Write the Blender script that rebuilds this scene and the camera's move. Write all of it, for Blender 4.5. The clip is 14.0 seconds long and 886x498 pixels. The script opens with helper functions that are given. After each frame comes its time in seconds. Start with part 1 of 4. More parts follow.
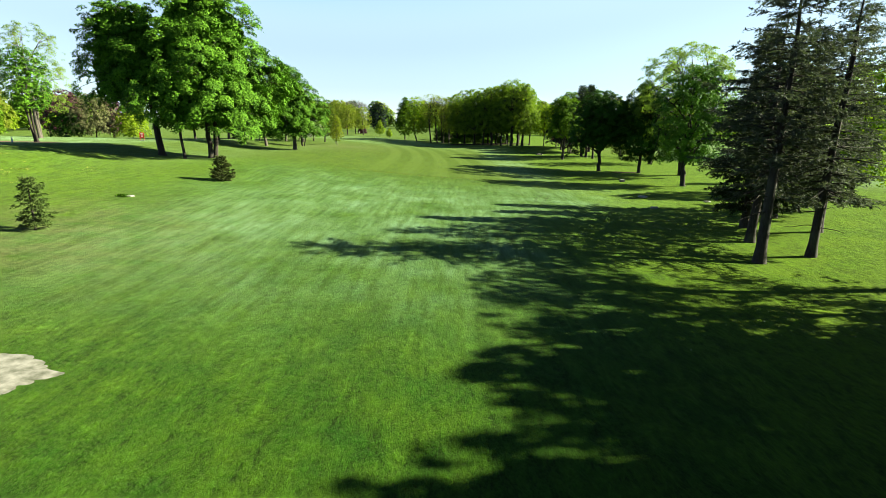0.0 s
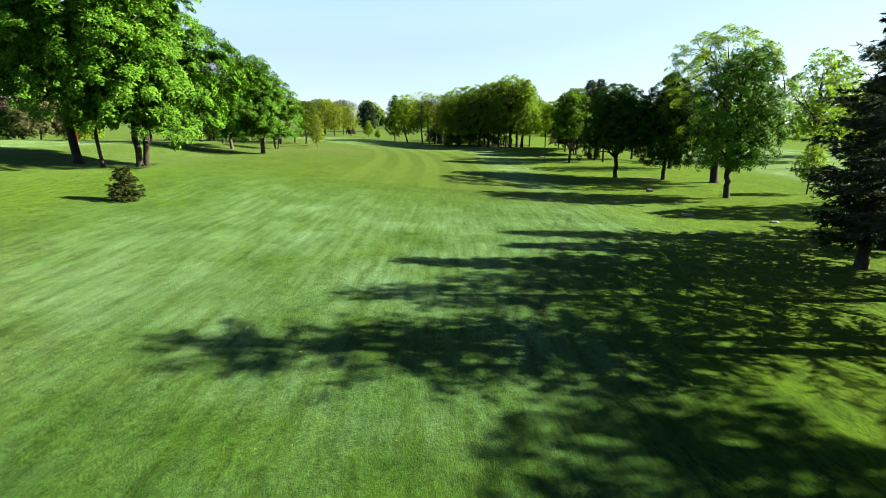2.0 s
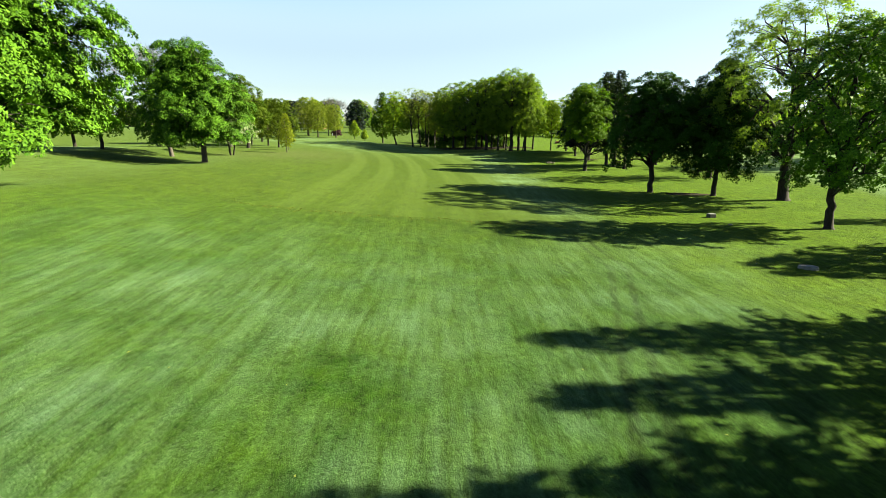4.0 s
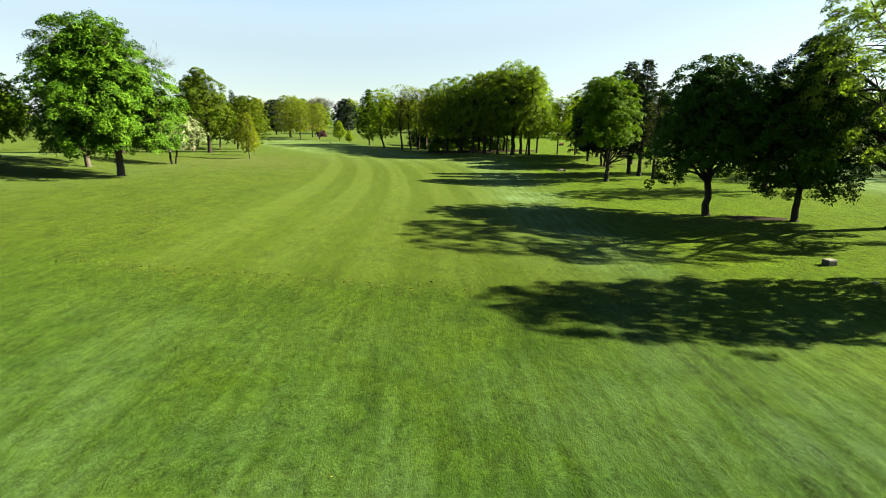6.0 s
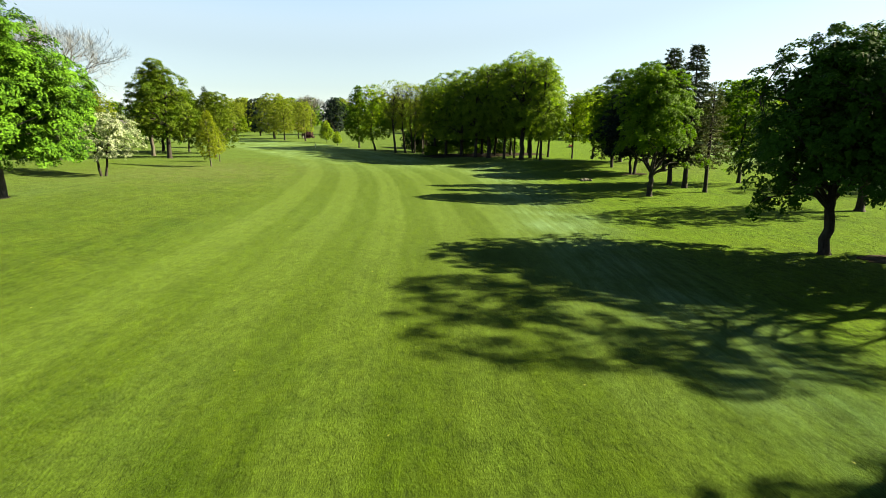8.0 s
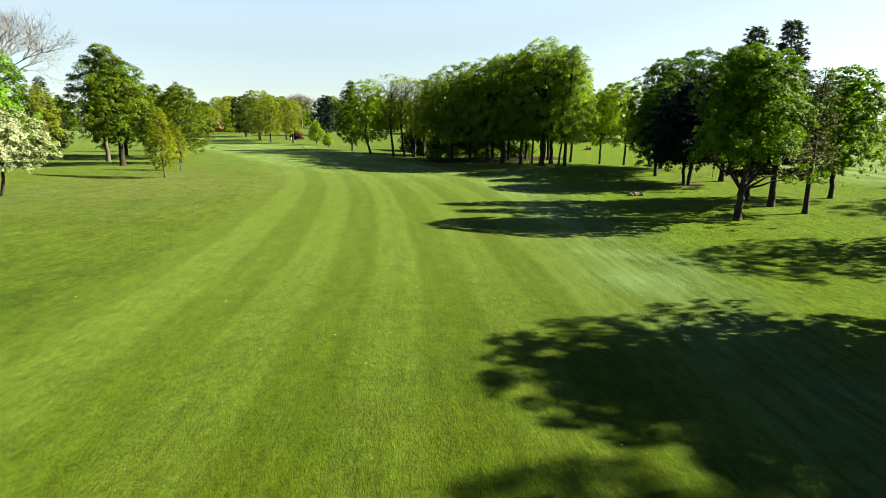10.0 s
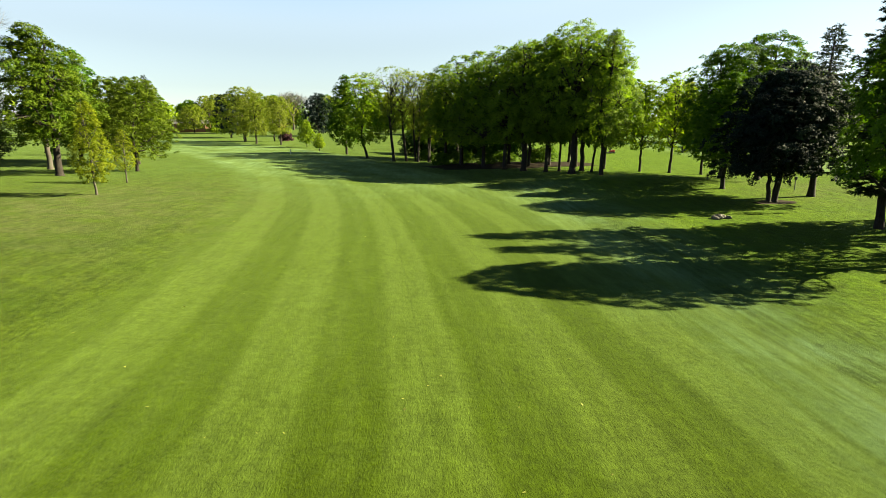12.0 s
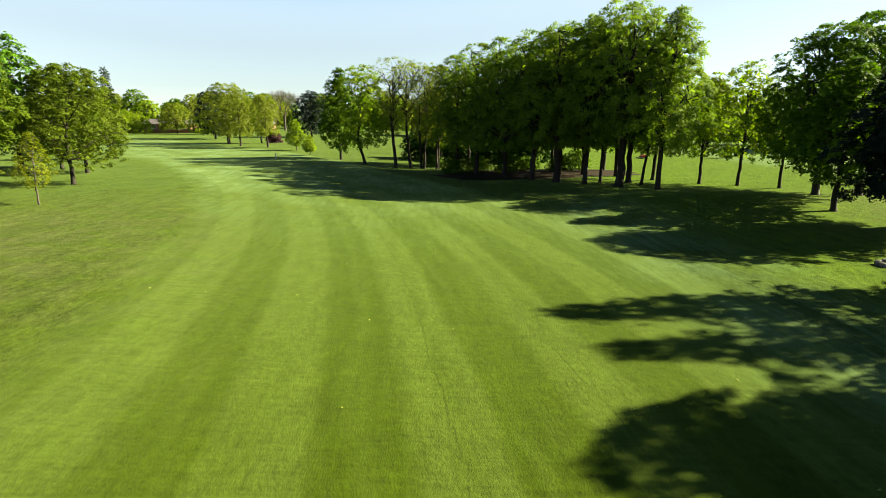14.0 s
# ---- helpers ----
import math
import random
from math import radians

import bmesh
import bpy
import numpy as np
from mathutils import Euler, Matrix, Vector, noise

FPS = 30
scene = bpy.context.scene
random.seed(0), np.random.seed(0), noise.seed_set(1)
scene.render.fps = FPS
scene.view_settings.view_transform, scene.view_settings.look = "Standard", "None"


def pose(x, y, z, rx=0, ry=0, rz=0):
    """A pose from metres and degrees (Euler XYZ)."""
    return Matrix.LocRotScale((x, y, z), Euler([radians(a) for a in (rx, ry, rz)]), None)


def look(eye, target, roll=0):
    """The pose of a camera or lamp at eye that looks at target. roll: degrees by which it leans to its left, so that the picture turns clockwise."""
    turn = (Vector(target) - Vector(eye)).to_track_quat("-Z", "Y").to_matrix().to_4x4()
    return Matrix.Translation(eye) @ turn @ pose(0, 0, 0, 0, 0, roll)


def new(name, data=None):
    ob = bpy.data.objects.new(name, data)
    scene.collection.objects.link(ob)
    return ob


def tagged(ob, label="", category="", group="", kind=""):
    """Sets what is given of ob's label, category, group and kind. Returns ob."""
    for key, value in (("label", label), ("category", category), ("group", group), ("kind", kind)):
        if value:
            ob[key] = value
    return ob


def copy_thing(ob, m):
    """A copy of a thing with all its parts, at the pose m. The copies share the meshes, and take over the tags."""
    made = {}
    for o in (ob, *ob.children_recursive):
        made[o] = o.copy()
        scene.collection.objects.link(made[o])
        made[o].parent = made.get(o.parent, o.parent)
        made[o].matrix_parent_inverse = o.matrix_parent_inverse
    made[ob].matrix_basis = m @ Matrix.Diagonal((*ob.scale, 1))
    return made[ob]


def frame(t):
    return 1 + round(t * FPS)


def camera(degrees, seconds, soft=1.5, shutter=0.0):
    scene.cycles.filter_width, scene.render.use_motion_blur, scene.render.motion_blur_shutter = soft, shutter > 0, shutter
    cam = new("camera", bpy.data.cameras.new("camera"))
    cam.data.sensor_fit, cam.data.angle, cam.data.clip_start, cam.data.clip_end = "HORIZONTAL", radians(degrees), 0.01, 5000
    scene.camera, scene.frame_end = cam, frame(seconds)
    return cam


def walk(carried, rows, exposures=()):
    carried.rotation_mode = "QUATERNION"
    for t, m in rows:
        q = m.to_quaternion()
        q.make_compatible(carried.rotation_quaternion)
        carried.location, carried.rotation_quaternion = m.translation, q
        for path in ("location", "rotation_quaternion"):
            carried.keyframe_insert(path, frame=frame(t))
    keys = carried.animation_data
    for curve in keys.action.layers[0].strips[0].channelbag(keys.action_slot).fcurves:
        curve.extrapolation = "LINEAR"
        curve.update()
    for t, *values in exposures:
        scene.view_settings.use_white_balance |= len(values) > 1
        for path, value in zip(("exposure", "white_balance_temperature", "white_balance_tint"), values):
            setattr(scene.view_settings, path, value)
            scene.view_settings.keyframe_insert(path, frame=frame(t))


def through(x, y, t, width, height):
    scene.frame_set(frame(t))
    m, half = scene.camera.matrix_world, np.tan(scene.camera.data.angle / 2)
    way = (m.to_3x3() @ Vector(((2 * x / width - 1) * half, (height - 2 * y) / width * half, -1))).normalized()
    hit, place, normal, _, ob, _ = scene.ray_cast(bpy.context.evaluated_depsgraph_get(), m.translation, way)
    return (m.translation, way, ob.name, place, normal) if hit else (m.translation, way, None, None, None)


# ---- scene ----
cam = camera(78.0, 14.0, soft=0.45)
ROWS = [  # seconds, eye, yaw, pitch, roll
    (0.0, -0.018, -0.233, 6.087, 0.552, -13.197, 0.525),
    (0.5, 0.025, 1.876, 6.008, 0.359, -13.186, 0.484),
    (1.0, 0.056, 4.647, 5.950, 0.208, -13.177, 0.442),
    (1.5, 0.113, 7.957, 5.910, 0.085, -13.170, 0.401),
    (2.0, 0.217, 11.645, 5.885, -0.019, -13.165, 0.361),
    (2.5, 0.372, 15.549, 5.873, -0.113, -13.163, 0.321),
    (3.0, 0.573, 19.526, 5.869, -0.203, -13.162, 0.282),
    (5.5, 1.600, 37.946, 5.917, -0.728, -13.178, 0.110),
    (6.0, 1.666, 41.256, 5.927, -0.856, -13.184, 0.082),
    (6.5, 1.652, 44.501, 5.935, -0.990, -13.190, 0.056),
    (7.0, 1.557, 47.715, 5.940, -1.130, -13.196, 0.033),
    (7.5, 1.383, 50.927, 5.941, -1.273, -13.203, 0.013),
    (8.0, 1.140, 54.150, 5.938, -1.418, -13.209, -0.003),
    (10.5, -0.606, 70.291, 5.868, -2.108, -13.229, -0.030),
    (11.0, -0.966, 73.431, 5.847, -2.232, -13.230, -0.022),
    (11.5, -1.314, 76.531, 5.827, -2.353, -13.229, -0.009),
    (12.0, -1.655, 79.607, 5.809, -2.469, -13.226, 0.008),
    (12.5, -1.998, 82.683, 5.795, -2.585, -13.221, 0.031),
    (13.0, -2.350, 85.781, 5.787, -2.702, -13.214, 0.060),
    (13.5, -2.717, 88.896, 5.787, -2.825, -13.205, 0.094),
    (14.0, -3.091, 91.973, 5.797, -2.958, -13.193, 0.135),
]
walk(cam, [(t, pose(x, y, z, 90 + pitch, 0, yaw) @ pose(0, 0, 0, 0, 0, roll)) for t, x, y, z, yaw, pitch, roll in ROWS],
     exposures=[(0, 2.86, 5750, -1), (3, 2.88, 5850, -1), (6, 2.83, 6450, 0), (14, 2.83, 6500, 1)])

# ---- light ----
SUN_TO = Vector((math.cos(radians(8)) * math.cos(radians(28.3)), math.sin(radians(8)) * math.cos(radians(28.3)), math.sin(radians(28.3))))
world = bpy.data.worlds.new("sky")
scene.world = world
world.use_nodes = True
wn = world.node_tree.nodes
wl = world.node_tree.links
sky = wn.new("ShaderNodeTexSky")
sky.sky_type = "NISHITA"
sky.sun_disc = False
sky.sun_elevation = radians(28.3)
sky.sun_rotation = radians(90 - 8)
sky.altitude = 0
sky.air_density, sky.dust_density, sky.ozone_density = 1.0, 0.0, 4.0
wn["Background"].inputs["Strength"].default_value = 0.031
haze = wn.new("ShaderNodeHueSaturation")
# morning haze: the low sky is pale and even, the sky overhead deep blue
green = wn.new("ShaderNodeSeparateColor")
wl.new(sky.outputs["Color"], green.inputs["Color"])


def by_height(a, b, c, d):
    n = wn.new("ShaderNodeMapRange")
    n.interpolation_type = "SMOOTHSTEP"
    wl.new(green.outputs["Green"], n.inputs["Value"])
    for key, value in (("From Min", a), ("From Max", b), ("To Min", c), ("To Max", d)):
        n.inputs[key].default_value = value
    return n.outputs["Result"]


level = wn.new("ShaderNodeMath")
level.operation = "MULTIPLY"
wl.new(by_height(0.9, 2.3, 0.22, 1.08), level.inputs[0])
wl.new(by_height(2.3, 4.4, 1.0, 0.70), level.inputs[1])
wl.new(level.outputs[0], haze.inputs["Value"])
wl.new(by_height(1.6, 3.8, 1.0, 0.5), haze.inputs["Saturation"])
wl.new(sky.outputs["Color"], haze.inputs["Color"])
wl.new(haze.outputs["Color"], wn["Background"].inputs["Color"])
sun = new("sun", bpy.data.lights.new("sun", "SUN"))
sun.data.energy, sun.data.angle, sun.data.color = 5.2, radians(0.6), (1.0, 0.87, 0.58)
sun.matrix_world = look(SUN_TO * 100, (0, 0, 0))

# ---- materials ----


class Nodes:
    """Short hand for a node material."""

    def __init__(self, name):
        self.mat = bpy.data.materials.new(name)
        self.mat.use_nodes = True
        self.tree = self.mat.node_tree
        self.bsdf = self.tree.nodes["Principled BSDF"]
        self.out = self.tree.nodes["Material Output"]

    def add(self, kind, **inputs):
        n = self.tree.nodes.new(kind)
        for key, value in inputs.items():
            self.put(n.inputs[key.replace("_", " ")], value)
        return n

    def put(self, socket, value):
        if isinstance(value, bpy.types.NodeSocket):
            self.tree.links.new(value, socket)
        else:
            socket.default_value = value

    def math(self, op, a, b=0.0, clamp=False):
        n = self.tree.nodes.new("ShaderNodeMath")
        n.operation, n.use_clamp = op, clamp
        self.put(n.inputs[0], a)
        self.put(n.inputs[1], b)
        return n.outputs[0]

    def mix(self, fac, a, b, blend="MIX"):
        n = self.tree.nodes.new("ShaderNodeMix")
        n.data_type, n.blend_type = "RGBA", blend
        self.put(n.inputs[0], fac)
        self.put(n.inputs[6], a if isinstance(a, bpy.types.NodeSocket) else (*a, 1))
        self.put(n.inputs[7], b if isinstance(b, bpy.types.NodeSocket) else (*b, 1))
        return n.outputs[2]

    def noise(self, scale, detail=4.0, rough=0.55, vector=None, out="Fac"):
        n = self.add("ShaderNodeTexNoise", Scale=scale, Detail=detail, Roughness=rough)
        if vector is None:
            vector = self.where()
        self.put(n.inputs["Vector"], vector)
        return n.outputs[out]

    def where(self):
        return self.add("ShaderNodeNewGeometry").outputs["Position"]

    def span(self, value, a, b, c=0.0, d=1.0):
        n = self.add("ShaderNodeMapRange")
        for k, v in enumerate((value, a, b, c, d)):
            self.put(n.inputs[k], v)
        return n.outputs[0]

    def attribute(self, name):
        n = self.tree.nodes.new("ShaderNodeAttribute")
        n.attribute_name = name
        return n.outputs["Fac"]

    def bump(self, height, strength, distance):
        n = self.add("ShaderNodeBump", Strength=strength, Distance=distance, Height=height)
        self.put(self.bsdf.inputs["Normal"], n.outputs[0])

    def done(self, color, rough=0.8, metal=0.0, spec=0.3):
        self.put(self.bsdf.inputs["Base Color"], color if isinstance(color, bpy.types.NodeSocket) else (*color, 1))
        self.put(self.bsdf.inputs["Roughness"], rough)
        self.bsdf.inputs["Metallic"].default_value = metal
        self.bsdf.inputs["Specular IOR Level"].default_value = spec
        return self.mat


TINT = (0.98, 0.92, 0.55)


def leaf_material(name, dark, light, through=0.3, glow=1.0, speck=0.4):
    """Leaves: colour varies by tree, by clump and by leaf; light passes through in part."""
    n = Nodes(name)
    info = n.add("ShaderNodeObjectInfo")
    geo = n.add("ShaderNodeNewGeometry")
    clump = n.noise(0.55, 2.0, 0.5, geo.outputs["Position"])
    f = n.math("ADD", n.math("MULTIPLY", n.math("SUBTRACT", geo.outputs["Random Per Island"], 0.5), speck), n.span(clump, 0.3, 0.7, 0.25, 0.8), True)
    f = n.math("ADD", f, n.span(info.outputs["Random"], 0, 1, -0.1, 0.1), True)
    color = n.mix(f, [a * b for a, b in zip(dark, TINT)], [a * b for a, b in zip(light, TINT)])
    n.done(color, 0.65, 0.0, 0.05)
    shine = n.mix(1.0, color, (1.0 * glow, 1.15 * glow, 0.45 * glow), "MULTIPLY")
    soft = n.add("ShaderNodeBsdfTranslucent", Color=shine)
    both = n.add("ShaderNodeMixShader", Fac=through)
    n.tree.links.new(n.bsdf.outputs[0], both.inputs[1])
    n.tree.links.new(soft.outputs[0], both.inputs[2])
    n.tree.links.new(both.outputs[0], n.out.inputs["Surface"])
    return n.mat


def bark_material(name, dark, light):
    n = Nodes(name)
    stretched = n.add("ShaderNodeMapping", Vector=n.where(), Scale=(9.0, 9.0, 1.6)).outputs[0]
    grain = n.noise(1.6, 6.0, 0.65, stretched)
    stain = n.noise(0.8, 3.0)
    color = n.mix(n.span(grain, 0.3, 0.7), dark, light)
    color = n.mix(n.span(stain, 0.55, 0.75, 0, 0.4), color, (0.07, 0.085, 0.05))
    n.bump(grain, 0.8, 0.03)
    return n.done(color, 0.9, 0.0, 0.15)


def plain_material(name, dark, light, scale=6.0, rough=0.7, metal=0.0, bump=0.2):
    n = Nodes(name)
    f = n.noise(scale, 5.0, 0.6)
    n.bump(f, bump, 0.01)
    return n.done(n.mix(n.span(f, 0.3, 0.7), dark, light), rough, metal, 0.05 if rough > 0.9 else 0.3)


BARK = bark_material("bark_dark", (0.008, 0.0066, 0.0055), (0.032, 0.026, 0.022))
BARK_PALE = bark_material("bark_grey", (0.028, 0.024, 0.02), (0.08, 0.068, 0.058))
MAPLE = leaf_material("maple_leaves", (0.009, 0.034, 0.003), (0.086, 0.186, 0.017), 0.11, 1.15, 0.6)
GREEN = leaf_material("broad_leaves", (0.014, 0.046, 0.004), (0.095, 0.165, 0.011), 0.33, 1.3)
TIERED = leaf_material("tiered_leaves", (0.028, 0.052, 0.005), (0.092, 0.130, 0.016), 0.35, 1.2)
LIGHT = leaf_material("spring_leaves", (0.042, 0.09, 0.006), (0.18, 0.245, 0.018), 0.42, 1.5)
OLIVE = leaf_material("olive_leaves", (0.06, 0.088, 0.014), (0.155, 0.185, 0.038), 0.5, 1.5)
YELLOW = leaf_material("yellow_leaves", (0.06, 0.086, 0.007), (0.152, 0.182, 0.018), 0.45, 1.3)
LOCUST = leaf_material("locust_leaves", (0.055, 0.095, 0.022), (0.14, 0.2, 0.052), 0.5, 1.4)
PURPLE = leaf_material("purple_leaves", (0.018, 0.009, 0.016), (0.070, 0.033, 0.072), 0.15, 0.9)
BLOSSOM = leaf_material("blossom", (0.045, 0.08, 0.018), (0.33, 0.37, 0.46), 0.25, 1.0, 0.9)
WILLOW = leaf_material("willow_leaves", (0.060, 0.070, 0.050), (0.125, 0.132, 0.100), 0.3, 1.1, 0.25)
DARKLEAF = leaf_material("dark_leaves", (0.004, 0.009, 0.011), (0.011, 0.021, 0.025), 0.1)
OAK = leaf_material("oak_leaves", (0.018, 0.046, 0.004), (0.100, 0.142, 0.015), 0.3, 1.2)
ASH = leaf_material("ash_leaves", (0.022, 0.056, 0.007), (0.158, 0.228, 0.030), 0.42, 1.45)
NEEDLE = leaf_material("needles", (0.006, 0.016, 0.009), (0.032, 0.05, 0.024), 0.1, 1.0)
NEEDLE_BLUE = leaf_material("needles_grey", (0.0133, 0.0218, 0.0234), (0.0819, 0.0975, 0.1287), 0.3, 1.0)
NEEDLE_YOUNG = leaf_material("needles_young", (0.03, 0.055, 0.022), (0.085, 0.12, 0.05), 0.15)
NEEDLE_BROWN = leaf_material("needles_brown", (0.026, 0.040, 0.018), (0.095, 0.112, 0.052), 0.1)
DENSE = leaf_material("shaded_leaves", (0.007, 0.026, 0.003), (0.052, 0.105, 0.007), 0.24, 1.3)
# leaf colour darkened to stand in for the shaded side of a crown
DUSK = leaf_material("shade_dark_leaves", (0.006, 0.022, 0.003), (0.03, 0.075, 0.007), 0.12)
BARETWIG = plain_material("bare_twigs", (0.075, 0.073, 0.074), (0.13, 0.125, 0.125))


def grass_material():
    """Turf: mown lanes by the lane attribute, rough beyond, dry ground, dew and fine blades."""
    n = Nodes("turf")
    at = n.where()
    lane, fair, dry, dew, cool, lush = (n.attribute(a) for a in ("lane", "fairway", "dry", "dew", "cool", "lush"))
    broad = n.noise(0.09, 3.0, 0.55, at)
    mid = n.noise(0.5, 5.0, 0.62, at)
    patch = n.noise(1.6, 4.0, 0.65, n.add("ShaderNodeMapping", Vector=at, Scale=(1.0, 0.6, 1.0)).outputs[0])
    clump = n.noise(6.0, 4.0, 0.7, n.add("ShaderNodeMapping", Vector=at, Scale=(1.1, 0.5, 1.0)).outputs[0])
    blade = n.noise(24.0, 4.0, 0.85, n.add("ShaderNodeMapping", Vector=at, Scale=(1.3, 0.42, 1.0)).outputs[0])
    streak = n.noise(1.0, 5.0, 0.65, n.add("ShaderNodeMapping", Vector=at, Rotation=(0, 0, 0.06), Scale=(2.6, 0.22, 1.0)).outputs[0])
    comb = n.noise(1.0, 3.0, 0.6, n.add("ShaderNodeMapping", Vector=at, Scale=(1.2, 9.0, 1.0)).outputs[0])
    # rough: two greens with yellowish patches, cooler near the start
    color = n.mix(n.span(mid, 0.34, 0.66), (0.0255, 0.0425, 0.0010), (0.0460, 0.0615, 0.0024))
    color = n.mix(n.span(broad, 0.42, 0.62, 0.0, 0.7), color, (0.0430, 0.0590, 0.0020))
    fresh = n.mix(n.span(mid, 0.34, 0.66), (0.0115, 0.0400, 0.0020), (0.0275, 0.0610, 0.0030))
    fresh = n.mix(n.span(n.noise(0.38, 4.0, 0.6, at), 0.46, 0.62, 0.0, 0.7), fresh, (0.0290, 0.0590, 0.0018))
    color = n.mix(n.math("MULTIPLY", cool, n.span(patch, 0.3, 0.65, 1.0, 0.65)), color, fresh)
    bright = n.mix(n.span(mid, 0.34, 0.66), (0.0480, 0.0800, 0.0010), (0.0680, 0.0980, 0.0018))
    color = n.mix(lush, color, bright)
    # mown lanes with soft, slightly wandering edges and finer lines within
    wander = n.math("ADD", lane, n.math("MULTIPLY", n.math("SUBTRACT", mid, 0.5), 0.10))
    wave = n.math("SINE", n.math("MULTIPLY", n.math("SUBTRACT", wander, 0.2), math.pi / 1.87))
    fine = n.noise(1.9, 2.0, 0.5, n.add("ShaderNodeCombineXYZ", X=wander, Y=n.math("MULTIPLY", broad, 3.0)).outputs[0])
    stripe = n.math("ADD", n.span(wave, -0.3, 0.3, 0.0, 0.8), n.span(fine, 0.3, 0.7, -0.22, 0.42), True)
    mown = n.mix(stripe, (0.0345, 0.0500, 0.0008), (0.0630, 0.0835, 0.0100))
    mown = n.mix(n.span(broad, 0.38, 0.66, 0.0, 0.25), mown, (0.0480, 0.0660, 0.0026))
    color = n.mix(fair, color, mown)
    # dew: pale, bluish; the sky's reflection in it is put into the colour
    wet = n.math("MULTIPLY", dew, n.span(n.noise(0.22, 5.0, 0.62, at), 0.28, 0.64), True)
    wet = n.math("MULTIPLY", wet, n.span(streak, 0.34, 0.62, 0.35, 1.0))
    color = n.mix(n.math("MULTIPLY", wet, 0.6), color, (0.0680, 0.1080, 0.0460))
    # dry, thin turf
    thin = n.math("MULTIPLY", dry, n.span(n.noise(0.7, 5.0, 0.65, at), 0.34, 0.62), True)
    color = n.mix(n.math("MULTIPLY", thin, 0.85), color, (0.0740, 0.0640, 0.0270))
    # blades, tufts and mower marks
    tone = n.math("ADD", n.math("MULTIPLY", n.span(blade, 0.3, 0.7, -0.62, 0.68), n.span(fair, 0.0, 1.0, 1.0, 0.35)), n.math("MULTIPLY", n.span(clump, 0.3, 0.7, -0.55, 0.55), n.span(fair, 0.0, 1.0, 1.0, 0.35)))
    tone = n.math("ADD", tone, n.math("MULTIPLY", n.span(streak, 0.3, 0.7, -0.26, 0.26), n.span(fair, 0.0, 1.0, 1.0, 0.4)))
    tone = n.math("ADD", tone, n.math("MULTIPLY", n.span(patch, 0.3, 0.7, -0.32, 0.32), n.span(fair, 0.0, 1.0, 1.0, 0.4)))
    tone = n.math("ADD", tone, n.math("MULTIPLY", fair, n.span(comb, 0.3, 0.7, -0.14, 0.14)))
    tone = n.math("MULTIPLY", tone, n.span(wet, 0.0, 1.0, 1.0, 0.6))
    gap = n.span(n.noise(13.0, 3.0, 0.6, n.add("ShaderNodeMapping", Vector=at, Scale=(1.1, 0.5, 1.0)).outputs[0]), 0.33, 0.43, 1.0, 0.0)
    tone = n.math("SUBTRACT", tone, n.math("MULTIPLY", gap, n.span(fair, 0.0, 0.6, 0.3, 0.0)))
    # worn trails along the lanes, broken here and there
    for place, least in ((4.72, 0.46), (1.13, 0.44), (-2.6, 0.54)):
        off = n.math("ABSOLUTE", n.math("SUBTRACT", n.math("ADD", lane, n.math("MULTIPLY", n.math("SUBTRACT", mid, 0.5), 0.5)), place))
        trail = n.math("MULTIPLY", n.span(off, 0.008, 0.035, 1.0, 0.0), n.math("MULTIPLY", n.span(patch, least, least + 0.08), n.span(clump, 0.4, 0.55, 0.25, 1.0)))
        tone = n.math("SUBTRACT", tone, n.math("MULTIPLY", n.math("MULTIPLY", trail, fair), 0.5))
    # a cart's wheel tracks through the dew
    axes = n.add("ShaderNodeSeparateXYZ", Vector=at).outputs
    across = n.math("SUBTRACT", axes[0], n.math("MULTIPLY", n.math("SUBTRACT", n.math("MINIMUM", axes[1], 50.5), 33.0), 0.27))
    run = n.math("MULTIPLY", n.span(axes[1], 22.0, 27.0), n.span(axes[1], 61.0, 55.0))
    for place in (4.0, 4.75):
        off = n.math("ABSOLUTE", n.math("SUBTRACT", n.math("ADD", across, n.math("MULTIPLY", mid, 0.25)), place))
        tone = n.math("SUBTRACT", tone, n.math("MULTIPLY", n.math("MULTIPLY", n.span(off, 0.08, 0.2, 1.0, 0.0), run), 0.45))
    grey = n.math("MULTIPLY", n.math("MAXIMUM", n.math("ADD", tone, 1.0), 0.10), 0.595)
    shade = n.add("ShaderNodeCombineColor", Red=n.math("MULTIPLY", grey, 0.89), Green=grey, Blue=n.math("MULTIPLY", grey, 1.0)).outputs[0]
    color = n.mix(1.0, color, shade, "MULTIPLY")
    rise = n.math("ADD", blade, n.math("MULTIPLY", clump, 1.5))
    n.bump(rise, n.span(fair, 0.0, 1.0, 0.9, 0.4), 0.05)
    # blades catch the light at low angles, more so where they are wet
    n.put(n.bsdf.inputs["Sheen Weight"], n.span(wet, 0.0, 1.0, 0.09, 0.32))
    n.bsdf.inputs["Sheen Roughness"].default_value = 0.45
    n.put(n.bsdf.inputs["Sheen Tint"], n.mix(wet, (0.46, 0.66, 0.20), (0.48, 0.70, 0.44)))
    return n.done(color, 0.95, 0.0, 0.02)


TURF = grass_material()
SAND = plain_material("pale_sand", (0.040, 0.042, 0.028), (0.165, 0.155, 0.140), 3.2, 0.95, 0.0, 0.9)

# ---- ground ----


def ease(a, b, v):
    t = min(1.0, max(0.0, (v - a) / (b - a)))
    return t * t * (3 - 2 * t)


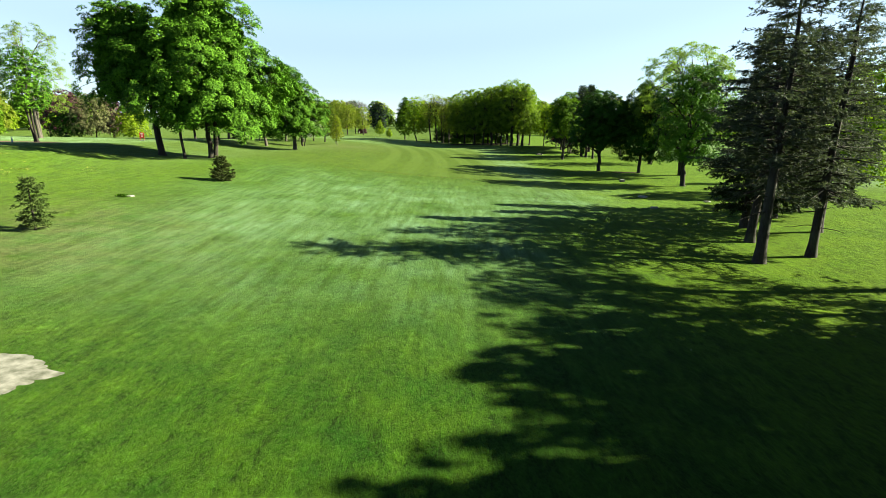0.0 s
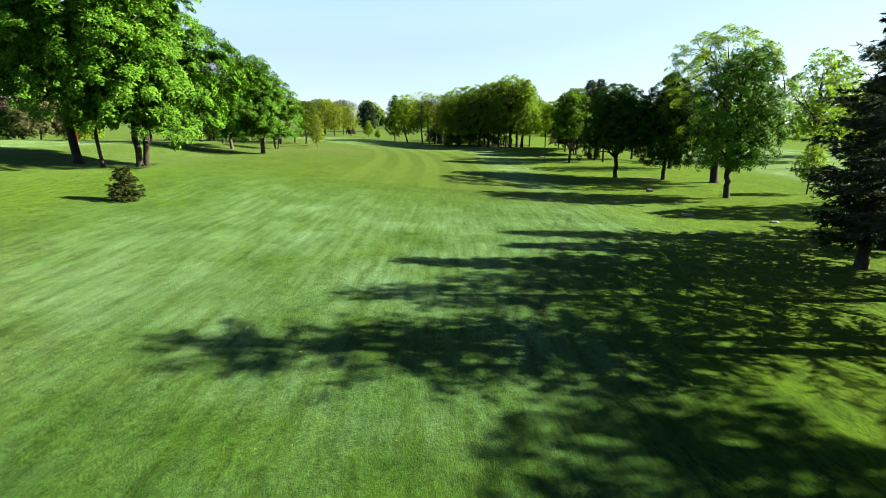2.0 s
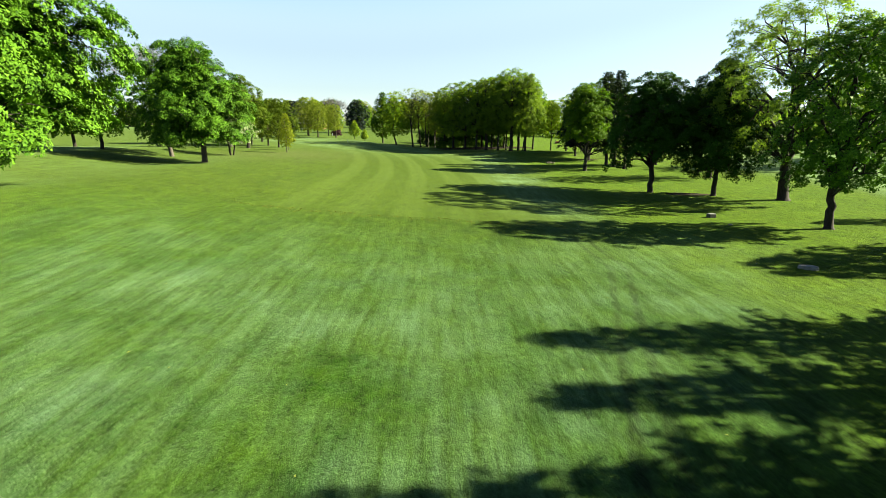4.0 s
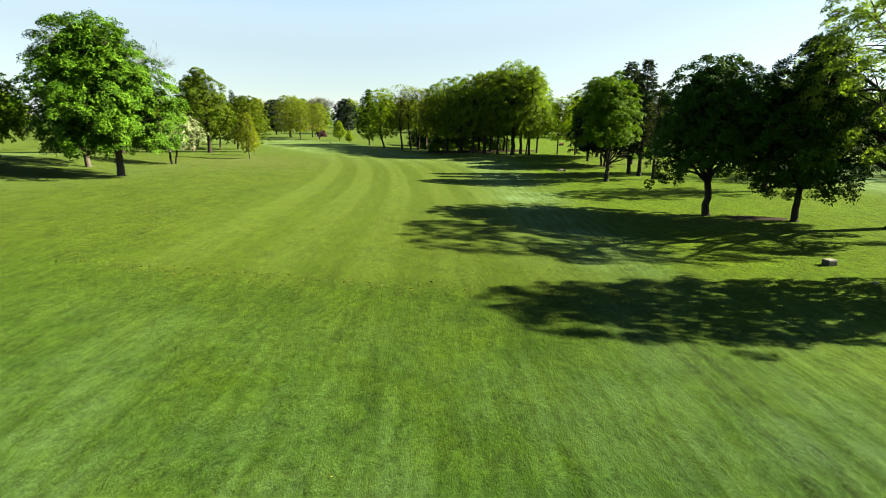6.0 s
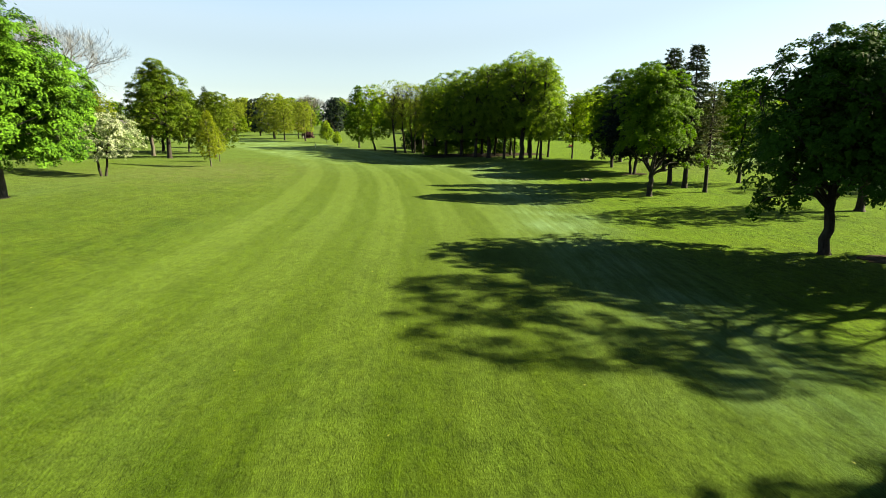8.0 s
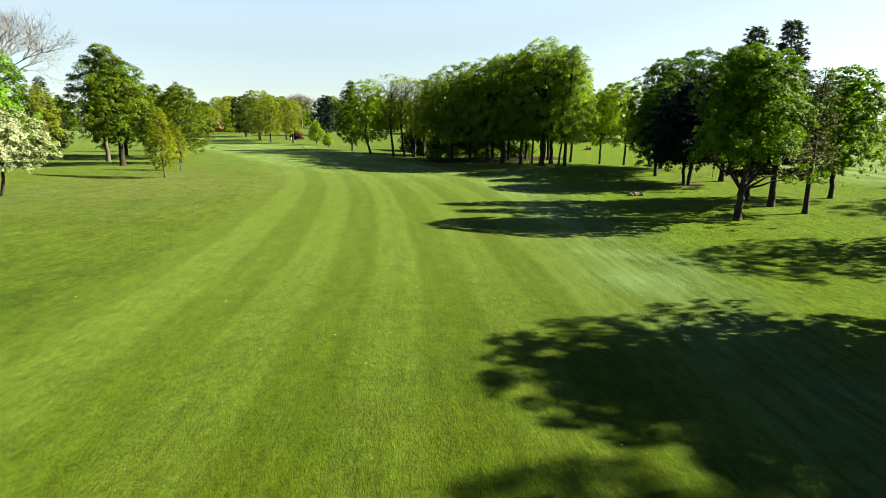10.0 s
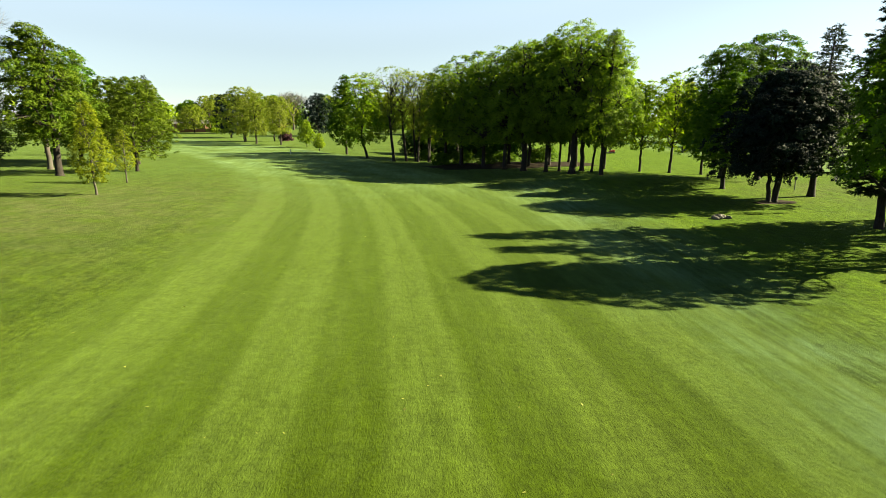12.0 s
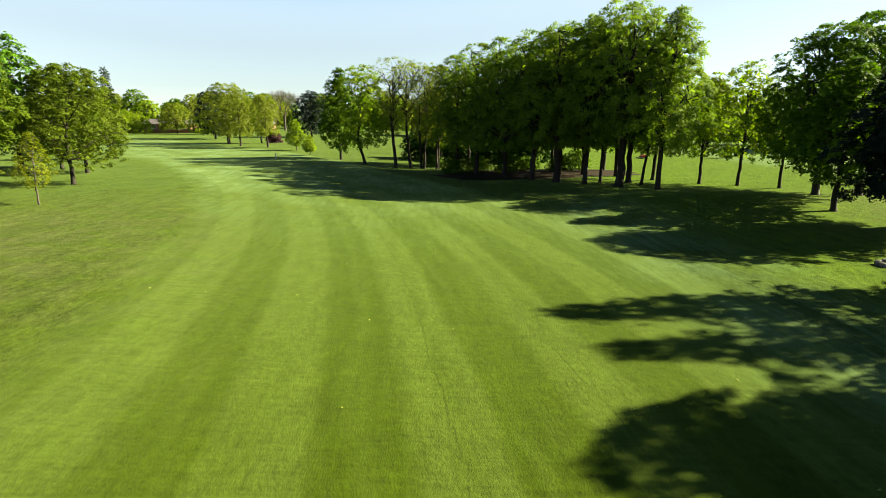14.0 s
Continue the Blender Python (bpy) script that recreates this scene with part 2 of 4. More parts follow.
def table(v, *knots):
    """A smooth run of values through (place, value) knots."""
    if v <= knots[0][0]:
        return knots[0][1]
    for (a, p), (b, q) in zip(knots, knots[1:]):
        if v < b:
            return p + (q - p) * ease(a, b, v)
    return knots[-1][1]


def bump(x, y, cx, cy, rx, ry, h):
    return h * math.exp(-((x - cx) / rx) ** 2 - ((y - cy) / ry) ** 2)


def ground_z(x, y):
    """Height of the ground: a fairway that falls gently from a bank with a plateau down to a lower rough."""
    mid = table(y, (30, 0.0), (100, -0.4), (165, -0.4), (210, 0.25), (320, 1.2))
    left = table(y, (25, 1.5), (41, 1.75), (53, 2.3), (75, 2.0), (95, 1.75), (125, 1.2), (145, 0.9), (210, 0.7), (300, 1.0))
    right = table(y, (30, -0.9), (85, -0.7), (110, -0.25), (145, 0.4), (200, 0.3))
    z = mid + left * ease(3, -26, x) + right * ease(-2, 19, x)
    z += 1.3 * ease(-27, -40, x) * ease(34, 54, y + 11 * ease(-31, -41, x)) * ease(150, 85, y)
    z += bump(x, y, 20, 133, 11, 4.5, 0.55)
    z += 0.006 * min(60.0, max(0.0, -40 - x))
    return z


def lane_x(y):
    """The fairway's middle line, straight at first and then bending away to the left."""
    drift = -1.5 * ease(84, 112, y)
    return drift + (table(y, (60, -2.2), (100, -2.4)) if y < 100 else -2.4 - 0.0052 * (y - 100) ** 2 if y < 190 else -44.5 - 0.94 * (y - 190))


def spread(start, stop, step, reach):
    """Even places from start to stop, then ever wider ones as far as reach."""
    mid = list(np.arange(start, stop + step / 2, step))
    out, d = [], step
    while not out or out[-1] < reach:
        d *= 1.22
        out.append((out[-1] if out else 0.0) + d)
    return np.array([start - v for v in reversed(out)] + mid + [stop + v for v in out])


def build_ground():
    xs, ys = spread(-62, 62, 1.0, 2600), spread(-12, 250, 1.0, 2800)
    verts, lane, fair, dry, dew, cool, lush = [], [], [], [], [], [], []
    for y in ys:
        xc = lane_x(y)
        turn = 1.0 / math.sqrt(1 + (0.0104 * max(0.0, min(y, 190) - 100)) ** 2)
        for x in xs:
            near = 1.0 if abs(x) < 120 and y < 300 else 0.0
            z = ground_z(max(-140.0, min(140.0, x)), max(-40.0, min(330.0, y)))
            z += near * 0.12 * noise.noise((x * 0.09, y * 0.09, 0.3)) + near * 0.03 * noise.noise((x * 0.4, y * 0.4, 1.7))
            verts.append((x, y, z))
            u = (x - xc) * turn
            lane.append(u)
            edge = 1.2 * noise.noise((x * 0.12, y * 0.12, 4.0))
            right = 12.5 + 1.5 * ease(84, 112, y)
            inside = ease(-9.6 + edge, -7.8 + edge, u) * ease(right + edge, right - 1.2 + edge, u)
            fair.append(inside * ease(60.0, 61.5, y + 0.6 * edge) * ease(330, 280, y) * (0.5 + 0.5 * ease(66, 104, y)))
            d = 1.1 * math.exp(-((x + 19) / 8) ** 2 - ((y - 22) / 9) ** 2) + 1.1 * math.exp(-((x + 22) / 9) ** 2 - ((y - 112) / 16) ** 2) + 0.7 * math.exp(-((x - 33) / 7) ** 2 - ((y - 128) / 8) ** 2)
            dry.append(min(1.0, d))
            open_side = ease(29, 46, y)
            w = 0.9 * ease(62, 42, y) * ease(10, 25, y) * ease(-22, -9, x) * ease(8 + 9 * open_side, 1 + 5 * open_side, x) + 0.7 * ease(112, 150, y) * ease(-60, -45, x - lane_x(y)) * (0.2 + 0.8 * inside) * ease(22, 13, x)
            w += 0.8 * ease(4, 9, x) * ease(16, 11, x) * ease(60, 70, y) * ease(140, 125, y)
            w += 0.25 * ease(-20, -27, x) * ease(40, 56, y) * ease(110, 85, y) + 0.8 * ease(-36, -42, x) * ease(48, 55, y) * ease(120, 95, y) + 0.45 * ease(5, 9, x) * ease(24, 15, x) * ease(40, 46, y) * ease(66, 58, y)
            far_lane = ease(42, 48, x) * ease(86, 78, x) * ease(55, 70, y)
            fair[-1] = max(fair[-1], far_lane)
            dew.append(min(1.0, w + 0.9 * far_lane))
            lush.append(ease(4 + 5 * open_side, 12 + 5 * open_side, x + edge) + 0.8 * ease(-15, -24, x + edge) * ease(66, 50, y))
            cool.append(ease(72, 44, y) * ease(30, 10, x))
    nx, ny = len(xs), len(ys)
    faces = [(j * nx + i, j * nx + i + 1, (j + 1) * nx + i + 1, (j + 1) * nx + i) for j in range(ny - 1) for i in range(nx - 1)]
    me = bpy.data.meshes.new("ground")
    me.from_pydata(verts, [], faces)
    for name, values in (("lane", lane), ("fairway", fair), ("dry", dry), ("dew", dew), ("cool", cool), ("lush", lush)):
        me.attributes.new(name, "FLOAT", "POINT").data.foreach_set("value", values)
    me.polygons.foreach_set("use_smooth", [True] * len(me.polygons))
    me.materials.append(TURF)
    return tagged(new("ground", me), "mown golf course turf with striped fairway and rough", "grass", kind="structure")


ground = build_ground()


def rest(x, y):
    """The true height of the ground sheet at a place."""
    hit, at, *_ = ground.ray_cast((x, y, 100), (0, 0, -1))
    return at.z if hit else ground_z(x, y)


# ---- trees ----


def mesh_of(name, verts, faces, material, smooth=False):
    """A mesh from arrays of corners and of faces that all have as many corners."""
    verts, faces = np.asarray(verts, float), np.asarray(faces, int)
    me = bpy.data.meshes.new(name)
    me.vertices.add(len(verts))
    me.vertices.foreach_set("co", verts.ravel())
    me.loops.add(faces.size)
    me.loops.foreach_set("vertex_index", faces.ravel().astype(np.int32))
    me.polygons.add(len(faces))
    me.polygons.foreach_set("loop_start", np.arange(0, faces.size, faces.shape[1], dtype=np.int32))
    if smooth:
        me.polygons.foreach_set("use_smooth", np.ones(len(faces), bool))
    me.update(calc_edges=True)
    me.materials.append(material)
    return me


def piece(name, me, parent, label=""):
    ob = new(name, me)
    ob.parent = parent
    return tagged(ob, label) if label else ob


def part(name, bm, material, parent, label="", smooth=False):
    """Links a bmesh as one mesh under a thing."""
    me = bpy.data.meshes.new(name)
    bm.to_mesh(me)
    bm.free()
    me.materials.append(material)
    if smooth:
        me.polygons.foreach_set("use_smooth", [True] * len(me.polygons))
    return piece(name, me, parent, label)


class Wood:
    """Collects tapered tubes into one mesh."""

    def __init__(self):
        self.verts, self.faces = [], []

    def tube(self, pts, radii, sides=6):
        pts = np.asarray(pts, float)
        base = sum(len(v) for v in self.verts)
        ang = np.arange(sides) / sides * 2 * math.pi
        rings = []
        for k, p in enumerate(pts):
            way = pts[min(k + 1, len(pts) - 1)] - pts[max(k - 1, 0)]
            way = way / (np.linalg.norm(way) + 1e-9)
            side = np.cross(way, (0.3, 0.95, 0.1))
            side /= np.linalg.norm(side) + 1e-9
            other = np.cross(way, side)
            rings.append(p + radii[k] * (np.cos(ang)[:, None] * side + np.sin(ang)[:, None] * other))
        self.verts.append(np.concatenate(rings))
        for k in range(len(pts) - 1):
            for s in range(sides):
                a, b = base + k * sides + s, base + k * sides + (s + 1) % sides
                self.faces.append((a, b, b + sides, a + sides))

    def mesh(self, name, material):
        return mesh_of(name, np.concatenate(self.verts), self.faces, material, True)


def bend(rng, a, b, n, sway, sag=0.0):
    """A line from a to b with a little sway, and a rise or sag in the middle."""
    t = np.linspace(0, 1, n)[:, None]
    pts = np.asarray(a) * (1 - t) + np.asarray(b) * t
    arch = np.sin(t * math.pi)
    off = rng.normal(0, 1, (n, 3)) * sway
    off[0] = off[-1] = 0
    return pts + off + arch * np.array([0, 0, sag])


SHAPES = {
    "round": lambda s: np.sqrt(np.clip(1 - ((s - 0.44) / 0.585) ** 2, 0, 1)),
    "dome": lambda s: np.sqrt(np.clip(1 - ((s - 0.30) / 0.72) ** 2, 0, 1)),
    "oval": lambda s: np.clip(1.25 * (1.02 - s), 0, 1) ** 0.62 * np.clip(0.45 + 2.2 * s, 0, 1),
    "cone": lambda s: np.clip(1.03 - s, 0, 1) ** 0.85 * np.clip(0.35 + 3.0 * s, 0, 1),
    "vase": lambda s: np.clip(0.35 + 0.9 * s, 0, 1) * np.sqrt(np.clip(1 - ((s - 0.5) / 0.52) ** 4, 0, 1)),
}


def leaves(rng, centres, normals, size, long=1.0):
    """Three-cornered leaves at the given places."""
    n = len(centres)
    normals = normals / (np.linalg.norm(normals, axis=1, keepdims=True) + 1e-9)
    along = np.cross(normals, rng.normal(0, 1, (n, 3)))
    along /= np.linalg.norm(along, axis=1, keepdims=True) + 1e-9
    across = np.cross(normals, along)
    s = (size * rng.uniform(0.65, 1.35, n))[:, None]
    skew = rng.uniform(-0.2, 0.2, n)[:, None]
    leaf = np.stack([centres - along * s * 0.55 * long, centres + (across * 0.45 + along * (0.15 + skew)) * s, centres + (along * 0.55 * long - across * 0.4) * s], 1)
    return leaf.reshape(-1, 3), np.arange(3 * n).reshape(-1, 3)


def broadleaf(name, label, x, y, h, w, low, seed, mat, shape="round", leaf=0.3, dens=1.0, trunk=0.26, stems=1, lean=(0, 0), off=(0, 0), bark=None, gaps=0.10, bough=1.0, limbs=11, category="tree", group="", core=0.3, skirt=(), side=(), tilt=0.6, fork=0.0):
    """A leafy tree: a tapered trunk that forks into limbs, and a crown of boughs that each carry many leaves."""
    rng = np.random.default_rng(seed)
    tree = tagged(new(name), label, category, group)
    tree.location = (x, y, rest(x, y) - 0.06)
    h *= 1.03 if shape in ("dome", "round") else 1.0
    deep = h - low
    top = np.array([off[0], off[1], 0.0])

    def envelope(s, a):
        lump = 1 + 0.13 * np.sin(2 * a + seed) * np.sin(5 * s + seed * 1.7) + 0.10 * np.sin(3 * a + 9 * s + seed * 0.6) + 0.07 * np.sin(7 * a - 6 * s + seed)
        return 0.55 * w * SHAPES[shape](s) * lump

    leaf *= 0.84
    b = 0.036 * math.sqrt(w * deep) * bough
    count = int(0.95 * w * deep / (b * b))
    s = rng.beta(1.15, 1.05, count * 2)
    keep = rng.uniform(0, 1, len(s)) < np.clip(SHAPES[shape](s) + 0.12, 0, 1)
    s = s[keep][:count]
    a = rng.uniform(0, 2 * math.pi, len(s))
    inward = np.where(rng.uniform(0, 1, len(s)) < 0.66, rng.uniform(0.82, 1.0, len(s)), rng.uniform(0.3, 0.85, len(s)))
    # the crown swells over each limb and falls back between the limbs
    full = 0.5 * w * SHAPES[shape](s)
    px, py, pz = full * np.cos(a), full * np.sin(a), s * deep
    swell = np.sin(2.1 * px + 1.3 * pz + seed) * np.sin(1.9 * py - 0.9 * pz + 2 * seed) + 0.6 * np.sin(2.4 * pz + 1.1 * (px - py) + 3 * seed)
    r = np.maximum(0.0, envelope(s, a) * inward * (0.95 + 0.085 * swell) - b * 0.2)
    open_here = np.sin(a * 3 + seed * 2.1) * np.sin(s * 8 + seed * 1.3) + 0.5 * np.sin(a * 5 - s * 11) - 0.25 * swell
    keep = (rng.uniform(0, 1, len(s)) > gaps) & (open_here < 1.2 - 1.2 * gaps)
    s, a, r = s[keep], a[keep], r[keep]
    boughs = np.stack([r * np.cos(a), r * np.sin(a), low + b * 0.45 + s * (deep - b * 0.75)], 1) + top * (0.35 + 0.65 * s[:, None])
    size_b = b * rng.uniform(0.6, 1.35, len(s))
    if skirt:
        # low boughs that hang out beyond the crown: middle, reach and number
        cx, cy, cz, rx, rz, number = skirt
        more = np.array([cx, cy, cz]) + rng.normal(0, 0.5, (number, 3)) * np.array([rx, rx, rz])
        if side:
            # a great side limb with a rounded crown of its own
            cx, cy, cz, rx, rz, extra = side
            out = rng.normal(0, 1, (extra, 3))
            out *= (rng.uniform(0.6, 1.0, extra) / np.linalg.norm(out, axis=1))[:, None]
            out *= (1 + 0.12 * np.sin(4 * out[:, 2] + 3 * out[:, 0] + seed))[:, None]
            more = np.concatenate([np.array([cx, cy, cz]) + out * np.array([rx, rx, rz]), more])
            number += extra
        boughs = np.concatenate([boughs, more])
        size_b = np.concatenate([size_b, b * rng.uniform(0.7, 1.1, number)])
    # wood
    wood = Wood()
    fork = fork or low + deep * (0.12 if shape != "cone" else 0.5)
    roots = [np.array([0.0, 0.0, 0.0])] if stems == 1 else [np.array([0.55 * trunk * stems * math.cos(k * 2.4 + seed), 0.55 * trunk * stems * math.sin(k * 2.4 + seed), 0.0]) for k in range(stems)]
    heads = []
    for k, root in enumerate(roots):
        head = np.array([lean[0], lean[1], fork]) + root * 2.0 + rng.normal(0, 0.08, 3) * (1, 1, 0)
        line = bend(rng, root, head, 7, trunk * 0.16)
        rad = trunk * (1.0 if stems == 1 else 0.75)
        radii = rad * np.array([1.55, 1.08, 0.98, 0.93, 0.9, 0.86, 0.82])
        line[1] = root * 0.9 + (head - root) * 0.07
        wood.tube(line, radii, 9)
        crownward = top * 0.8 + np.array([0, 0, low + deep * 0.88])
        spine = bend(rng, head, crownward + root * 3 + rng.normal(0, 0.3, 3), 6, w * 0.02)
        wood.tube(spine, rad * np.array([0.8, 0.62, 0.46, 0.32, 0.2, 0.05]), 7)
        heads.append((line, spine, rad))
    order = rng.permutation(len(boughs))
    if skirt:
        order = np.concatenate([[len(boughs) - 1, len(boughs) - 2], order])
    tips = []
    for n, k in enumerate(order[: limbs * 5]):
        goal = boughs[k]
        line, spine, rad = heads[n % len(heads)]
        if n < limbs:
            f = min(4.0, max(0.0, 5 * (goal[2] - low) / deep - 1.6))
            i = int(f)
            start = spine[i] + (spine[i + 1] - spine[i]) * (f - i)
            if goal[2] < fork + 0.25 * deep:
                start = line[5] + (line[6] - line[5]) * rng.uniform(0, 1)
            pts = bend(rng, start, goal, 6, w * 0.018, 0.06 * w)
            thick = rad * rng.uniform(0.36, 0.5)
            wood.tube(pts, thick * np.array([1, 0.8, 0.62, 0.45, 0.28, 0.1]), 6)
            tips.append((pts, thick))
        else:
            pts, thick = min(tips, key=lambda v: np.linalg.norm(v[0][3] - goal))
            start = pts[2 + n % 3]
            wood.tube(bend(rng, start, goal, 4, w * 0.012, 0.02 * w), thick * np.array([0.4, 0.28, 0.17, 0.05]), 4)
    piece("trunk", wood.mesh("trunk", bark or BARK), tree)
    # leaves: each bough carries a tilted, drooping fan of them
    per = dens * 2.6 * 4 * b * b / (leaf * leaf * 0.46) * 0.62
    quota = np.maximum(5, (per * (size_b / b) ** 2).astype(int))
    who = np.repeat(np.arange(len(boughs)), quota)
    radial = boughs - (top * 0.6 + np.array([0, 0, low + deep * 0.42]))
    radial /= np.linalg.norm(radial, axis=1, keepdims=True) + 1e-6
    up = radial * tilt + np.array([0, 0, 0.7]) + rng.normal(0, 0.22, radial.shape)
    up /= np.linalg.norm(up, axis=1, keepdims=True)
    one = np.cross(up, rng.normal(0, 1, up.shape))
    one /= np.linalg.norm(one, axis=1, keepdims=True) + 1e-9
    two = np.cross(up, one)
    rho, phi = np.sqrt(rng.uniform(0, 1, len(who))) * rng.uniform(0.8, 1.2, len(who)), rng.uniform(0, 2 * math.pi, len(who))
    flat = one[who] * np.cos(phi)[:, None] + two[who] * np.sin(phi)[:, None]
    rise = (0.2 + 0.5 * tilt) * (1 - rho ** 2) - 0.2 + rng.normal(0, 0.17, len(who))
    place = boughs[who] + size_b[who][:, None] * (1.2 * rho[:, None] * flat + rise[:, None] * up[who])
    facing = up[who] + flat * (0.55 * rho)[:, None] + rng.normal(0, 0.34, place.shape)
    sizes = np.full(len(place), leaf)
    if core:
        # outsized inner leaves, added to block light and darken the crown within
        k = int(core * 0.07 * len(place))
        cs, ca = rng.beta(1.4, 1.4, k), rng.uniform(0, 2 * math.pi, k)
        cr = envelope(cs, ca) * np.sqrt(rng.uniform(0, 1, k)) * 0.62
        inner = np.stack([cr * np.cos(ca), cr * np.sin(ca), low + 0.06 * deep + cs * deep * 0.84], 1) + top * (0.35 + 0.65 * cs[:, None])
        place = np.concatenate([place, inner])
        facing = np.concatenate([facing, rng.normal(0, 1, (k, 3))])
        sizes = np.concatenate([sizes, np.full(k, leaf * 2.7)])
    verts, faces = leaves(rng, place, facing, sizes)
    piece("crown", mesh_of("crown", verts, faces, mat), tree)
    return tree


def needles(rng, at, way, length, slim=0.34):
    """Slim pointed tufts of needles that grow from the given places."""
    way = way / (np.linalg.norm(way, axis=1, keepdims=True) + 1e-9)
    wide = np.cross(way, np.array([0, 0, 1.0]) + rng.normal(0, 0.45, way.shape))
    wide /= np.linalg.norm(wide, axis=1, keepdims=True) + 1e-9
    length = (length * rng.uniform(0.65, 1.35, len(at)))[:, None]
    half = wide * length * slim * 0.5
    return np.stack([at - half, at + half, at + way * length], 1).reshape(-1, 3), np.arange(3 * len(at)).reshape(-1, 3)


def conifer(name, label, x, y, h, w, low, seed, mat, dens=1.0, trunk=0.24, lean=(0, 0), spray=0.5, thin=0.0, category="tree", group="", taper=0.75, bark=None, droop=0.16, dead=0):
    """A needle tree: a straight stem with whorls of branches, each a flat fan of twigs with tufts of needles."""
    rng = np.random.default_rng(seed)
    tree = tagged(new(name), label, category, group)
    tree.location = (x, y, rest(x, y) - 0.06)
    wood = Wood()
    tip = np.array([lean[0], lean[1], h])
    stem = bend(rng, (0, 0, 0), tip, 9, trunk * 0.22)
    stem[1] = tip * 0.06
    wood.tube(stem, trunk * np.array([1.45, 1.06, 0.92, 0.82, 0.7, 0.56, 0.42, 0.25, 0.05]), 9)
    step = max(0.16, 0.03 * h)
    places, ways, size = [], [], []
    z = low
    turn = rng.uniform(0, 6.28)
    while z < h - 0.15:
        s = (z - low) / (h - low)
        reach = 0.5 * w * (1.03 - s) ** taper * (0.62 + 0.38 * min(1.0, s * 5)) * rng.uniform(0.75, 1.15)
        number = rng.integers(5, 8)
        for k in range(number):
            turn += 2 * math.pi / number + rng.normal(0, 0.3)
            if rng.uniform() < thin * (0.6 + s):
                continue
            length = reach * rng.uniform(0.55, 1.15)
            way = np.array([math.cos(turn), math.sin(turn), 0.0])
            start = tip * (z / h)
            end = start + way * length + np.array([0, 0, length * (0.28 * s - droop + rng.normal(0, 0.09))])
            pts = bend(rng, start, end, 5, length * 0.025, -0.05 * length)
            wood.tube(pts, trunk * 0.2 * (1.1 - s) * np.array([1, 0.8, 0.6, 0.4, 0.12]), 4)
            # twigs to either side, shorter towards the tip
            m = max(5, int(length / (0.45 * spray)))
            f = rng.uniform(0.16, 1.0, m) ** 0.85
            seg = np.clip((f * 4).astype(int), 0, 3)
            root = pts[seg] + (pts[seg + 1] - pts[seg]) * (f * 4 - seg)[:, None]
            side = np.cross(way, (0, 0, 1)) * rng.choice((-1.0, 1.0), m)[:, None]
            out = way * 0.7 + side * rng.uniform(0.25, 0.9, m)[:, None] + np.array([0, 0, -0.14]) + rng.normal(0, 0.16, (m, 3))
            far = (0.36 * length * (1.08 - f) ** 0.7 + 0.5 * spray) * rng.uniform(0.5, 1.1, m)
            n = int(max(4, dens * 30 * length / spray))
            who = rng.choice(m, n, p=far / far.sum())
            g = rng.uniform(0.0, 1.0, n)
            places.append(root[who] + out[who] * (far[who] * g)[:, None] + np.array([0, 0, -0.12]) * (far[who] * g * g)[:, None] + rng.normal(0, 0.05, (n, 3)) * spray)
            ways.append(out[who] + rng.normal(0, 0.42, (n, 3)))
            size.append(np.full(n, spray * (0.62 - 0.2 * s)))
        z += step * (1 - 0.6 * s) * rng.uniform(0.7, 1.3)
    # dead twigs on the bare stem
    for k in range(dead):
        zz, a = rng.uniform(0.45 * low, low * 1.25), rng.uniform(0, 6.28)
        reach = rng.uniform(0.6, 2.2)
        wood.tube(bend(rng, tip * (zz / h), tip * (zz / h) + np.array([math.cos(a) * reach, math.sin(a) * reach, -0.12 * reach]), 4, 0.06), 0.03 * np.array([1, 0.7, 0.45, 0.15]), 4)
    piece("trunk", wood.mesh("trunk", bark or BARK), tree)
    verts, faces = needles(rng, np.concatenate(places), np.concatenate(ways), np.concatenate(size))
    piece("crown", mesh_of("crown", verts, faces, mat), tree)
    return tree


def bare_tree(name, label, x, y, h, w, low, seed, trunk=0.3, bark=None):
    """A leafless tree: trunk, limbs and a fan of ever finer twigs."""
    rng = np.random.default_rng(seed)
    tree = tagged(new(name), label, "tree")
    tree.location = (x, y, rest(x, y) - 0.06)
    wood, ends, ways = Wood(), [], []
    fork = np.array([0, 0, low])
    wood.tube(bend(rng, (0, 0, 0), fork, 5, 0.03), trunk * np.array([1.4, 1.05, 0.95, 0.9, 0.8]), 8)

    def grow(at, way, length, rad, depth):
        end = at + way * length
        pts = bend(rng, at, end, 4, length * 0.03, 0.03 * length)
        if depth < 5:
            wood.tube(pts, rad * np.array([1, 0.85, 0.7, 0.55]), 5 if depth < 2 else 3)
        else:
            ends.extend(pts[[0, 1, 1, 2, 2, 3, 3]])
            ways.extend([way] * 7)
            return
        for k in range(3 if depth < 2 else 4):
            turn = way + rng.normal(0, 0.42, 3) * np.array([1.15, 1.15, 0.7]) + np.array([0, 0, 0.10])
            turn /= np.linalg.norm(turn)
            grow(at + way * length * rng.uniform(0.72, 1.0), turn, length * rng.uniform(0.62, 0.8), rad * 0.6, depth + 1)

    for k in range(5):
        a = 2 * math.pi * k / 5 + rng.uniform(-0.4, 0.4)
        way = np.array([math.cos(a) * w / h * 0.75, math.sin(a) * w / h * 0.75, 0.8])
        grow(fork - np.array([0, 0, 0.2]), way / np.linalg.norm(way), (h - low) * 0.31, trunk * 0.5, 1)
    piece("trunk", wood.mesh("trunk", bark or BARK_PALE), tree)
